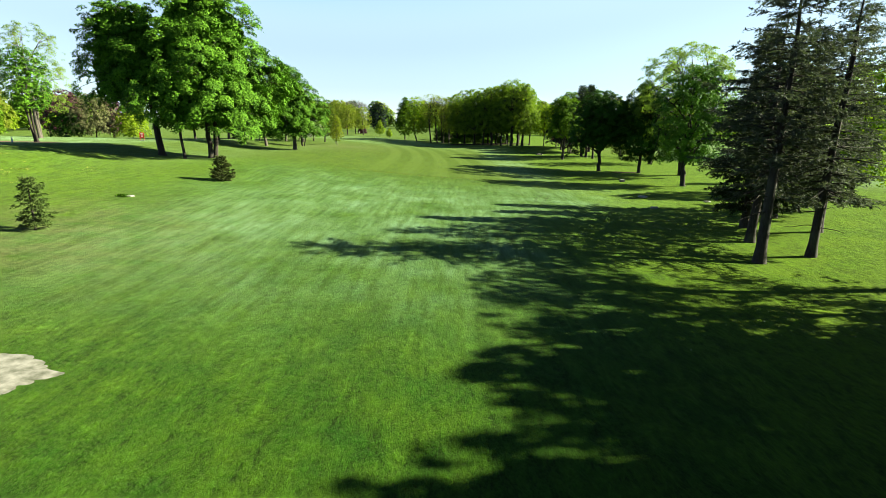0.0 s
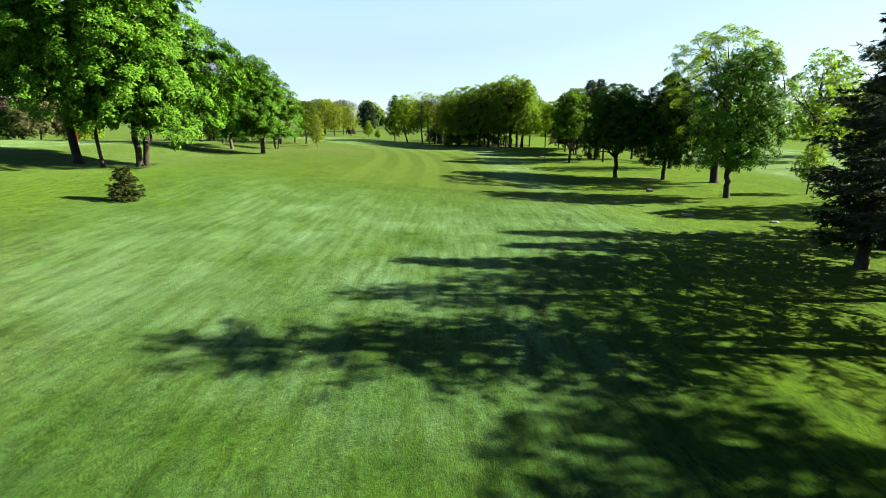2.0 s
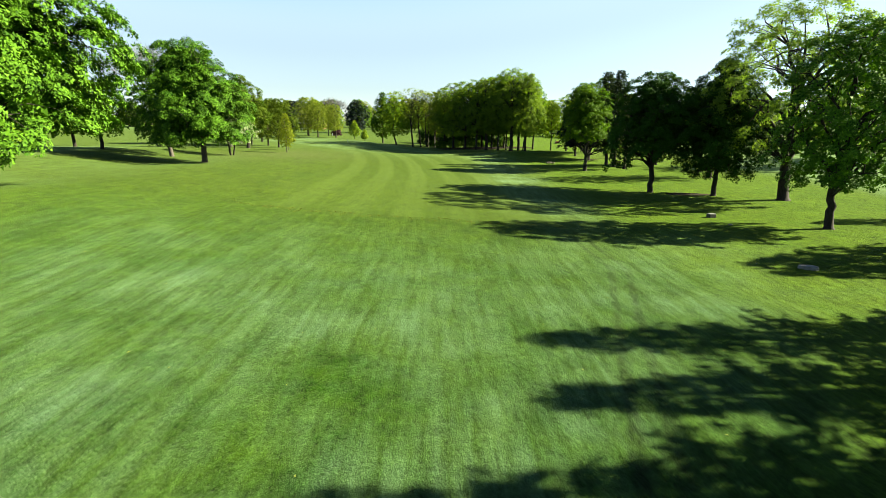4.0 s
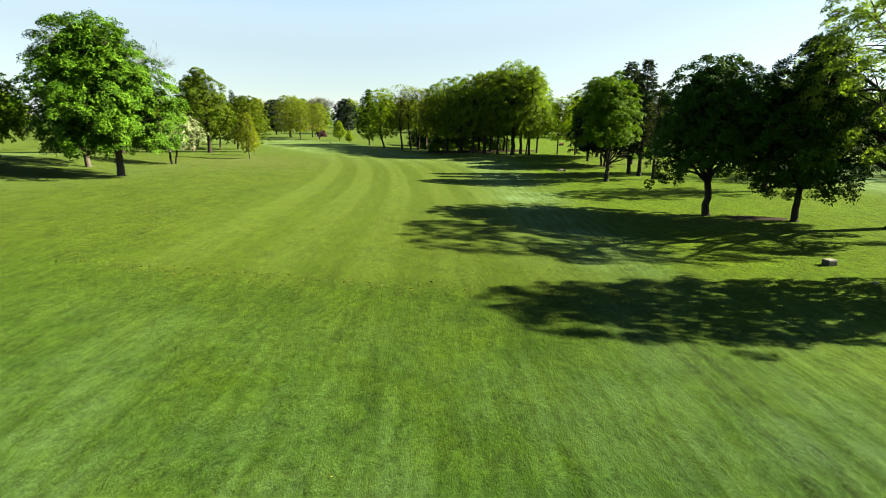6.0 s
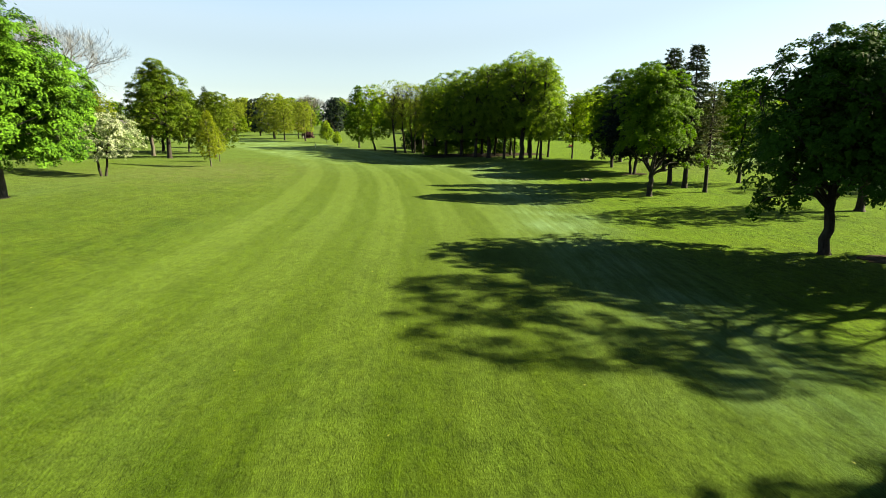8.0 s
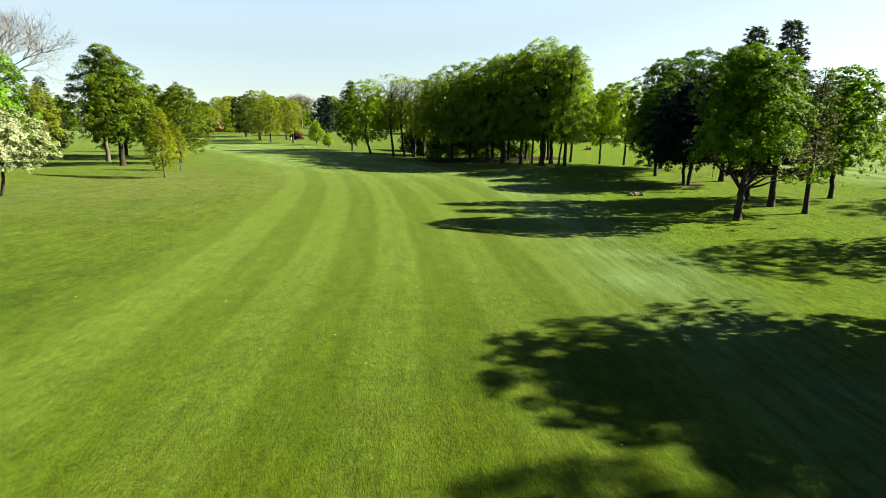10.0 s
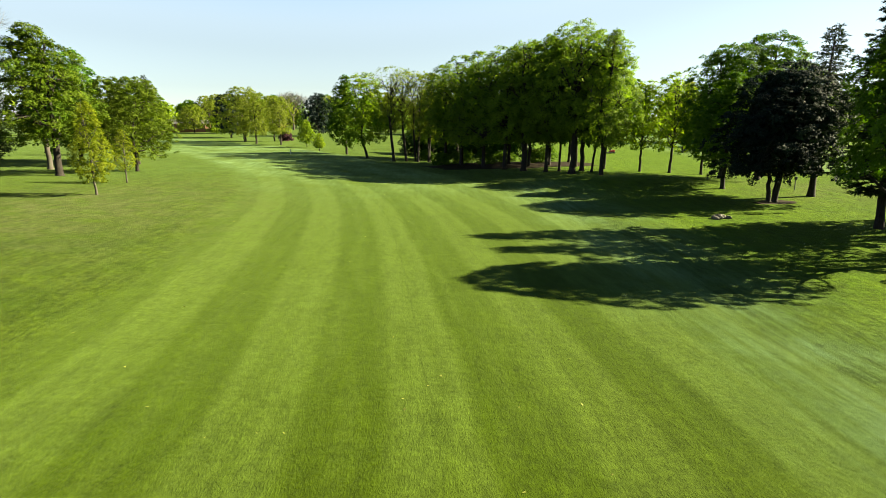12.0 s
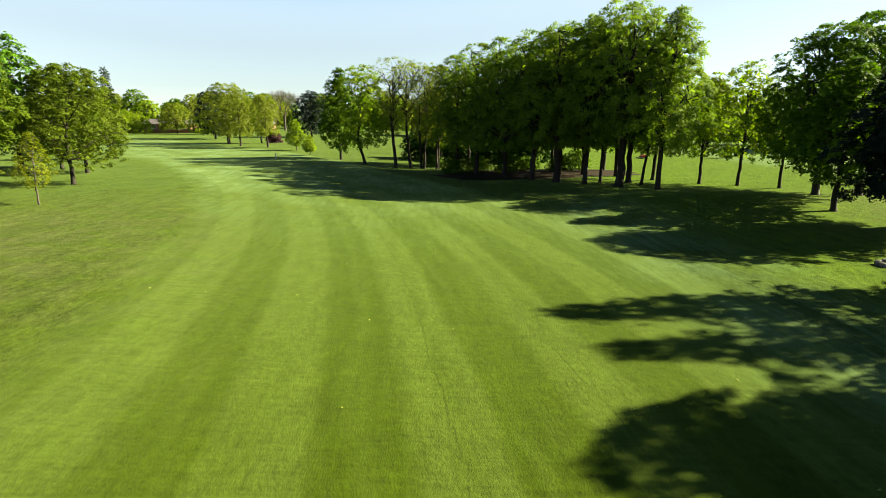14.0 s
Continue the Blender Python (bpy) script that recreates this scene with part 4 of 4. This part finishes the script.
broadleaf("ash_tree", "tall half-leafed tree behind the houses", -60.0, 312.0, 10.5, 9.0, 2.0, 156, WILLOW, "round", 0.4, 0.6, 0.3, gaps=0.3, group=FAR)

broadleaf("maple_tree", "olive-green tree before the houses", -79.0, 272.0, 7.5, 8.0, 0.6, 157, OLIVE, "dome", 0.36, 0.9, 0.18, group=FAR)
broadleaf("maple_tree", "bright green tree before the houses", -91.0, 266.0, 6.8, 8.5, 0.5, 158, LIGHT, "dome", 0.36, 0.9, 0.18, group=FAR)
broadleaf("maple_tree", "olive-green tree before the houses", -103.0, 270.0, 7.6, 9.0, 0.6, 159, OLIVE, "dome", 0.36, 0.9, 0.18, group=FAR)

# woods that close the view, five kinds repeated
WOODS = [
    broadleaf("woodland_tree", "distant leafy tree in the woods", -150, 330, 12, 11, 0.8, 160, GREEN, "dome", 0.9, 0.8, 0.3, limbs=5, group="distant woods"),
    broadleaf("woodland_tree", "distant leafy tree in the woods", -130, 338, 14, 11, 0.8, 161, OLIVE, "round", 0.9, 0.8, 0.3, limbs=5, group="distant woods"),
    broadleaf("woodland_tree", "distant leafy tree in the woods", -112, 328, 11, 12, 0.8, 162, LIGHT, "dome", 0.9, 0.8, 0.3, limbs=5, group="distant woods"),
    broadleaf("woodland_tree", "distant leafy tree in the woods", 60, 330, 15, 12, 0.8, 163, GREEN, "dome", 0.9, 0.8, 0.3, limbs=5, group="distant woods"),
    conifer("woodland_spruce", "distant dark spruce in the woods", 80, 335, 14, 7, 0.6, 164, NEEDLE, 0.22, 0.3, spray=1.5, group="distant woods"),
]
rnd = random.Random(5)


def more_woods(x0, y0, x1, y1, count, jitter=9.0):
    for k in range(count):
        f = (k + rnd.uniform(0.2, 0.8)) / count
        wx, wy = x0 + (x1 - x0) * f + rnd.uniform(-jitter, jitter), y0 + (y1 - y0) * f + rnd.uniform(-jitter, jitter)
        copy_thing(WOODS[rnd.choice((0, 0, 1, 1, 2, 3, 3, 4))], pose(wx, wy, rest(wx, wy) - 0.05, 0, 0, rnd.uniform(0, 360)))


more_woods(-95, 335, 60, 345, 22)
more_woods(60, 300, 150, 190, 16)
more_woods(150, 190, 130, 60, 10)
more_woods(-190, 300, -150, 180, 12)
more_woods(-150, 175, -105, 120, 9)
more_woods(-25, 290, 50, 260, 11)
more_woods(45, 235, 85, 190, 6)
more_woods(-120, 352, 40, 362, 14)
more_woods(-185, 300, -100, 342, 10)

# ---- small things ----


def sheet(name, label, category, cx, cy, rx, ry, seed, mat, lift=0.012, kind="structure", wave=0.25):
    """A thin uneven patch that lies on the ground, with a ragged outline."""
    rng = np.random.default_rng(seed)
    rings, spokes = 9, 120
    phase = rng.uniform(0, 6.28, 4)
    verts, faces = [(cx, cy, rest(cx, cy) + lift)], []
    for k in range(1, rings + 1):
        for s in range(spokes):
            a = 2 * math.pi * s / spokes
            edge = 1 + wave * (0.5 * math.sin(2 * a + phase[0]) + 0.35 * math.sin(3 * a + phase[1]) + 0.25 * math.sin(7 * a + phase[2])) + 0.03 * math.sin(13 * a + phase[3]) + 0.02 * math.sin(23 * a + phase[0]) + 0.012 * math.sin(41 * a + phase[1])
            f = k / rings
            x, y = cx + rx * f * edge * math.cos(a), cy + ry * f * edge * math.sin(a)
            verts.append((x, y, rest(x, y) + (lift if k < rings else -0.02)))
    for s in range(spokes):
        n = (s + 1) % spokes
        faces.append((0, 1 + s, 1 + n))
        for k in range(rings - 1):
            a, b = 1 + k * spokes, 1 + (k + 1) * spokes
            faces.append((a + s, b + s, b + n, a + n))
    me = bpy.data.meshes.new(name)
    me.from_pydata(verts, [], faces)
    me.polygons.foreach_set("use_smooth", [True] * len(faces))
    me.materials.append(mat)
    return tagged(new(name, me), label, category, kind=kind)


def block(bm, x, y, z, sx, sy, sz, bevel=0.0):
    """A box in the middle of its place, its edges rounded where asked."""
    made = bmesh.ops.create_cube(bm, size=1.0, matrix=Matrix.Translation((x, y, z)) @ Matrix.Diagonal((sx, sy, sz, 1)))
    if bevel:
        edges = list({e for v in made["verts"] for e in v.link_edges})
        bmesh.ops.bevel(bm, geom=edges, offset=bevel, segments=2, affect="EDGES", profile=0.6)
    return bm


def rod(bm, a, b, r0, r1, sides=10):
    a, b = Vector(a), Vector(b)
    turn = (b - a).to_track_quat("Z", "Y").to_matrix().to_4x4()
    bmesh.ops.create_cone(bm, cap_ends=True, segments=sides, radius1=r0, radius2=r1, depth=(b - a).length, matrix=Matrix.Translation((a + b) / 2) @ turn)
    return bm


def stand(name, label, category, x, y, turn=0.0, group="", sink=0.0):
    ob = tagged(new(name), label, category, group)
    ob.location, ob.rotation_euler = (x, y, rest(x, y) - sink), (0, 0, radians(turn))
    return ob


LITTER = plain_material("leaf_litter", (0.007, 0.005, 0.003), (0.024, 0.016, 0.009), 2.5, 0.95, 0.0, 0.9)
MULCH = plain_material("wood_mulch", (0.045, 0.026, 0.021), (0.105, 0.064, 0.052), 4.0, 0.95, 0.0, 0.9)
STONE = plain_material("pale_stone", (0.12, 0.115, 0.105), (0.22, 0.215, 0.2), 9.0, 0.9, 0.0, 0.8)
ROCK = plain_material("grey_brown_stone", (0.05, 0.045, 0.036), (0.13, 0.115, 0.095), 9.0, 0.9, 0.0, 0.8)
BLACK = plain_material("black_plastic", (0.012, 0.013, 0.014), (0.03, 0.03, 0.032), 20.0, 0.5, 0.0, 0.1)
WHITE = plain_material("white_paint", (0.42, 0.42, 0.41), (0.55, 0.55, 0.54), 15.0, 0.5, 0.0, 0.1)
LIDGREY = plain_material("grey_lid", (0.09, 0.093, 0.093), (0.14, 0.14, 0.137), 15.0, 0.6, 0.0, 0.1)
RED = plain_material("red_paint", (0.18, 0.010, 0.006), (0.27, 0.018, 0.011), 8.0, 0.4, 0.0, 0.1)
BLUE = plain_material("blue_paint", (0.03, 0.07, 0.22), (0.06, 0.11, 0.30), 8.0, 0.4, 0.0, 0.1)
STEEL = plain_material("grey_steel", (0.16, 0.16, 0.17), (0.30, 0.30, 0.31), 20.0, 0.4, 0.7, 0.1)
STAKE = plain_material("weathered_wood", (0.20, 0.17, 0.13), (0.42, 0.38, 0.31), 14.0, 0.85, 0.0, 0.6)
RUBBER = plain_material("tyre_rubber", (0.01, 0.01, 0.01), (0.03, 0.03, 0.03), 30.0, 0.85, 0.0, 0.2)
WALL = plain_material("house_siding", (0.20, 0.18, 0.15), (0.30, 0.27, 0.23), 1.5, 0.85, 0.0, 0.2)
BRICK = plain_material("house_brick", (0.13, 0.055, 0.04), (0.24, 0.11, 0.08), 3.0, 0.9, 0.0, 0.4)
ROOF = plain_material("roof_shingle", (0.035, 0.03, 0.033), (0.08, 0.07, 0.075), 4.0, 0.9, 0.0, 0.5)
GLASS = plain_material("dark_window", (0.015, 0.018, 0.022), (0.03, 0.035, 0.04), 1.0, 0.08, 0.0, 0.0)
PAINT = plain_material("car_paint_white", (0.42, 0.43, 0.44), (0.52, 0.53, 0.54), 2.0, 0.25, 0.0, 0.0)
PAINT_DARK = plain_material("car_paint_dark", (0.02, 0.02, 0.025), (0.05, 0.05, 0.06), 2.0, 0.25, 0.0, 0.0)

# bare patches
sheet("sand_patch", "bare patch of pale dry sand in the turf", "sand", -11.0, 10.6, 2.6, 1.15, 1, SAND, 0.015)
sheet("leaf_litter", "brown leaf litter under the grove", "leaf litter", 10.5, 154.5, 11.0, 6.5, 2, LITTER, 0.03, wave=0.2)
sheet("mulch_bed", "reddish wood mulch around the leaning trees", "mulch", -50.5, 63.5, 5.0, 3.0, 3, MULCH, 0.02)
sheet("leaf_litter", "brown leaf litter beside a dark maple", "leaf litter", 25.3, 80.7, 2.2, 1.1, 6, LITTER, 0.02)
sheet("mulch_ring", "dark mulch ring under the spreading pine", "mulch", 26.4, 121.4, 1.9, 0.9, 4, LITTER, 0.02)


def flat_rock(label, x, y, size, seed):
    """A low, uneven, pale stone half sunk in the turf."""
    rng = np.random.default_rng(seed)
    bm = bmesh.new()
    bmesh.ops.create_icosphere(bm, subdivisions=3, radius=1.0)
    for v in bm.verts:
        d = 1 + 0.22 * noise.noise(v.co * 1.7 + Vector((seed, 0, 0))) + 0.08 * noise.noise(v.co * 5)
        v.co = Vector((v.co.x * size * 0.5 * d, v.co.y * size * 0.26 * d, max(-0.3, min(0.55, v.co.z)) * size * 0.24 * d))
    me = bpy.data.meshes.new("flat_rock")
    bm.to_mesh(me)
    bm.free()
    me.materials.append(STONE)
    ob = tagged(new("flat_rock", me), label, "rock", "pale rocks in the turf")
    ob.location, ob.rotation_euler = (x, y, rest(x, y) + 0.03), (0, 0, rng.uniform(-0.5, 0.5))
    return ob


flat_rock("pale flat rock lying in the lower rough", 18.6, 52.3, 0.95, 3)
flat_rock("pale flat rock lying in tree shade", 17.3, 45.6, 0.75, 5)
flat_rock("small pale rock lying in the lower rough", 23.5, 49.5, 0.6, 7)
flat_rock("small pale rock among weeds below the bank", -19.3, 32.5, 0.5, 9)
flat_rock("small pale rock beside the fairway", 20.9, 63.9, 0.3, 11)

# weeds round the rock below the bank
rng = np.random.default_rng(77)
n = 260
spots = np.stack([rng.normal(-19.65, 0.17, n), rng.normal(32.4, 0.10, n), np.zeros(n)], 1)
spots[:, 2] = [rest(px, py) + rng.uniform(0.02, 0.13) for px, py, _ in spots]
verts, faces = leaves(rng, spots, rng.normal(0, 1, (n, 3)), 0.09, 1.6)
tagged(new("weed_clump", mesh_of("weed_clump", verts, faces, DENSE)), "clump of dark weeds beside a pale rock", "weeds", kind="stuff")

# pale flowering tufts on the slope of the bank
PALE = leaf_material("pale_flowers", (0.12, 0.15, 0.05), (0.26, 0.27, 0.12), 0.2)
heaps = [(rng.uniform(-44, -27), rng.uniform(35, 47), rng.uniform(0.12, 0.4)) for k in range(34)]
spots = []
for hx, hy, hs in heaps:
    for k in range(12):
        px, py = hx + rng.normal(0, hs), hy + rng.normal(0, hs * 0.5)
        spots.append((px, py, rest(px, py) + rng.uniform(0.01, 0.09)))
spots = np.array(spots)
verts, faces = leaves(rng, spots, rng.normal(0, 0.5, spots.shape) + (0, 0, 1), 0.10)
tagged(new("flower_tufts", mesh_of("flower_tufts", verts, faces, PALE)), "scattered pale yellow flowering tufts on the bank", "flowers", kind="stuff")

# fallen bits on the mown turf
spots = np.stack([rng.uniform(-14, 12, 260), rng.uniform(20, 130, 260), np.zeros(260)], 1)
spots[:, 2] = [rest(px, py) + 0.015 for px, py, _ in spots]
verts, faces = leaves(rng, spots, rng.normal(0, 0.25, spots.shape) + (0, 0, 1), 0.06)
tagged(new("fallen_bits", mesh_of("fallen_bits", verts, faces, PALE)), "scattered pale fallen leaves on the mown turf", "leaves", kind="stuff")

# dry clippings along the end of the mown lanes
spots = np.stack([rng.uniform(-12, 9, 380), rng.normal(60.9, 0.4, 380), np.zeros(380)], 1)
spots[:, 2] = [rest(px, py) + 0.02 for px, py, _ in spots]
verts, faces = leaves(rng, spots, rng.normal(0, 0.5, spots.shape) + (0, 0, 1), 0.07, 1.6)
CLIPPING = leaf_material("dry_clippings", (0.05, 0.055, 0.01), (0.12, 0.115, 0.04), 0.3)
tagged(new("grass_clippings", mesh_of("grass_clippings", verts, faces, CLIPPING)), "thin line of dry clippings across the turf", "clippings", kind="stuff")

# utility box
box = stand("utility_box", "low black utility box with a pale grey lid", "utility box", 21.2, 67.2, 12)
part("body", block(bmesh.new(), 0, 0, 0.12, 0.52, 0.42, 0.26, 0.03), BLACK, box)
part("lid", block(bmesh.new(), 0, 0, 0.27, 0.5, 0.4, 0.05, 0.015), LIDGREY, box, "pale grey lid")

# red notice stand by the tee
board = stand("tee_stand", "red notice stand with white lettering bars by the tee", "sign", -42.0, 75.5, 18)
for sx in (-0.24, 0.24):
    part("post", block(bmesh.new(), sx, 0, 0.5, 0.07, 0.07, 1.04, 0.01), RED, board)
panel = part("panel", block(bmesh.new(), 0, 0, 0.72, 0.44, 0.05, 0.72, 0.012), RED, board)
for k, wide in enumerate((0.28, 0.22, 0.26)):
    part("lettering_bar", block(bmesh.new(), 0, -0.031, 0.92 - 0.17 * k, wide, 0.008, 0.07), WHITE, panel)
part("foot", block(bmesh.new(), 0, 0, 0.03, 0.62, 0.2, 0.07, 0.015), STEEL, board)

# blue tee marker by the mulched path
marker = stand("tee_marker", "short blue tee marker on the plateau", "tee marker", -46.6, 58.6)
part("post", rod(bmesh.new(), (0, 0, 0), (0, 0, 0.42), 0.07, 0.06, 12), BLUE, marker)
part("cap", rod(bmesh.new(), (0, 0, 0.42), (0, 0, 0.52), 0.085, 0.05, 12), WHITE, marker)

# stake beside the young tree
stake = tagged(new("wooden_stake"), "leaning weathered wooden stake near a young tree", "stake")
stake.location = (34.0, 61.4, rest(34.0, 61.4) - 0.05)
part("shaft", rod(bmesh.new(), (0, 0, 0), (0.14, 0, 1.15), 0.045, 0.04, 8), STAKE, stake)
part("cap", rod(bmesh.new(), (0.139, 0, 1.14), (0.146, 0, 1.2), 0.05, 0.03, 8), WHITE, stake)

# distance posts on the fairway's edge
for px, py in ((-22.6, 171.0), (-34.5, 213.0)):
    post = stand("distance_post", "short white distance post beside the fairway", "post", px, py, group="distance posts")
    part("shaft", rod(bmesh.new(), (0, 0, 0), (0, 0, 0.75), 0.06, 0.055, 10), WHITE, post)
    part("cap", rod(bmesh.new(), (0, 0, 0.75), (0, 0, 0.82), 0.065, 0.03, 10), WHITE, post)

# ball washer
washer = stand("ball_washer", "short pale post with dark ball washer on top", "ball washer", 31.8, 127.0)
part("post", rod(bmesh.new(), (0, 0, 0), (0, 0, 0.95), 0.05, 0.045, 10), LIDGREY, washer)
part("washer_head", block(bmesh.new(), 0, 0, 1.08, 0.2, 0.2, 0.3, 0.05), BLACK, washer, "dark rounded head")

# heap of stones and brush near the fairway
heap = stand("brush_heap", "low heap of dark stones and cut brush", "brush heap", 18.7, 115.2)
hr = np.random.default_rng(31)
for k in range(9):
    bm = bmesh.new()
    bmesh.ops.create_icosphere(bm, subdivisions=2, radius=1.0)
    size = hr.uniform(0.14, 0.26)
    for v in bm.verts:
        v.co = v.co * size * (1 + 0.3 * noise.noise(v.co * 2 + Vector((k, 3, 1))))
        v.co.z *= 0.7
    bmesh.ops.translate(bm, verts=bm.verts, vec=(hr.uniform(-0.5, 0.5), hr.uniform(-0.25, 0.25), hr.uniform(0.03, 0.15)))
    part("stone", bm, ROCK, heap)
for k in range(8):
    a = hr.uniform(0, 6.28)
    part("branch", rod(bmesh.new(), (hr.uniform(-0.5, 0.5), hr.uniform(-0.2, 0.2), 0.06), (math.cos(a) * 0.7, math.sin(a) * 0.4, hr.uniform(0.2, 0.4)), 0.02, 0.008, 6), BARK, heap)

# red ride-on mower beyond the grove
mower = stand("ride_on_mower", "red ride-on mower parked beyond the grove", "mower", 32.6, 177.0, 8)
mower.scale = (0.6, 0.6, 0.6)
part("body", block(bmesh.new(), 0, 0, 0.62, 1.5, 0.9, 0.42, 0.1), RED, mower)
part("hood", block(bmesh.new(), 0.55, 0, 0.88, 0.6, 0.8, 0.3, 0.1), RED, mower)
part("seat", block(bmesh.new(), -0.3, 0, 0.95, 0.5, 0.5, 0.12, 0.04), BLACK, mower)
part("backrest", block(bmesh.new(), -0.54, 0, 1.17, 0.1, 0.5, 0.4, 0.04), BLACK, mower)
part("cutting_deck", block(bmesh.new(), -1.15, 0, 0.25, 0.8, 1.4, 0.22, 0.05), BLACK, mower)
part("steering_column", rod(bmesh.new(), (0.15, 0, 0.8), (-0.02, 0, 1.2), 0.03, 0.03), STEEL, mower)
for wx in (-0.5, 0.55):
    for wy in (-0.5, 0.5):
        tyre = part("wheel", rod(bmesh.new(), (wx, wy - 0.12, 0.3), (wx, wy + 0.12, 0.3), 0.3, 0.3, 20), RUBBER, mower)
        part("rim", rod(bmesh.new(), (wx, wy - 0.13, 0.3), (wx, wy + 0.13, 0.3), 0.15, 0.15, 14), STEEL, tyre)


def house(label, x, y, turn, long, deep, tall, roof_up, wall_mat):
    """A low house with a gabled roof, windows, a door and a chimney."""
    h = stand("house", label, "house", x, y, turn, "houses beyond the course", 0.1)
    part("wall", block(bmesh.new(), 0, 0, tall / 2, long, deep, tall), wall_mat, h)
    bm = bmesh.new()
    e, d = long / 2 + 0.5, deep / 2 + 0.6
    pts = [bm.verts.new(p) for p in ((-e, -d, tall - 0.1), (e, -d, tall - 0.1), (e, d, tall - 0.1), (-e, d, tall - 0.1), (-e + 0.6, 0, tall + roof_up), (e - 0.6, 0, tall + roof_up))]
    for f in ((0, 1, 5, 4), (2, 3, 4, 5), (1, 2, 5), (3, 0, 4), (3, 2, 1, 0)):
        bm.faces.new([pts[k] for k in f])
    top = part("roof", bm, ROOF, h)
    part("chimney", block(bmesh.new(), long * 0.2, 0.4, tall + roof_up * 0.8, 0.7, 0.7, 1.5), BRICK, top)
    for k in range(4):
        wx = -long * 0.38 + k * long * 0.25
        if k == 2:
            part("door", block(bmesh.new(), wx, -deep / 2 - 0.03, 1.05, 1.0, 0.08, 2.1), STAKE, h)
            continue
        w = part("window", block(bmesh.new(), wx, -deep / 2 - 0.03, 1.55, 1.5, 0.08, 1.2), WHITE, h)
        part("pane", block(bmesh.new(), wx, -deep / 2 - 0.075, 1.55, 1.3, 0.02, 1.0), GLASS, w)
    return h


house("long low house with grey shingle roof beyond the course", -114, 283, 14, 22, 9, 2.5, 1.5, WALL)
house("low brick house with grey shingle roof beyond the course", -88, 288, 8, 18, 9, 2.5, 1.5, BRICK)
house("low brick house with dark roof beyond the course", -62, 292, 0, 18, 9, 2.5, 1.5, BRICK)


def car(label, x, y, turn, paint):
    c = stand("car", label, "car", x, y, turn, "cars parked by the houses")
    part("body", block(bmesh.new(), 0, 0, 0.62, 4.4, 1.75, 0.62, 0.16), paint, c)
    cabin = part("cabin", block(bmesh.new(), -0.2, 0, 1.15, 2.3, 1.5, 0.55, 0.18), GLASS, c)
    part("car_roof", block(bmesh.new(), -0.2, 0, 1.43, 1.9, 1.35, 0.06, 0.02), paint, cabin)
    for wx in (-1.35, 1.35):
        for wy in (-0.82, 0.82):
            part("wheel", rod(bmesh.new(), (wx, wy - 0.1, 0.32), (wx, wy + 0.1, 0.32), 0.32, 0.32, 18), RUBBER, c)
    return c


car("white car parked before the houses", -58.5, 272, 4, PAINT)
car("white car parked before the houses", -93.0, 276, 10, PAINT)
car("dark car parked before the houses", -65.5, 273, 0, PAINT_DARK)
wall = stand("garden_wall", "low dark brick wall before the houses", "wall", -82, 270, 9)
part("wall_run", block(bmesh.new(), 0, 0, 0.5, 34, 0.3, 1.0), BRICK, wall)
part("coping", block(bmesh.new(), 0, 0, 1.04, 34.2, 0.4, 0.08), STONE, wall)

# brush under the grove
for k, (bx, by, bw) in enumerate(((1.5, 158.5, 3.0), (4.6, 160.5, 3.4), (7.8, 157.5, 3.0), (10.8, 161.0, 3.6), (14.2, 157.0, 2.8), (17.0, 160.0, 3.2), (-0.5, 168.0, 2.6))):
    broadleaf("dark_shrub", "dark brush under the grove trees", bx, by, 1.7 + 0.3 * (k % 3), bw, 0.05, 200 + k, GREEN, "dome", 0.2, 0.6, 0.05, category="shrub", group="brush under the grove")


# dark shrub row added behind the grove, standing in for shade between trunks
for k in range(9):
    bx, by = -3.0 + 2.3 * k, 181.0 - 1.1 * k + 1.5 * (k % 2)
    broadleaf("dark_shrub", "tall dark shrub added for the shade behind the grove trees", bx, by, 4.2 + 0.8 * (k % 3), 4.6, 0.05, 220 + k, DUSK, "dome", 0.34, 0.8, 0.07, category="shrub", group="thicket behind the grove")
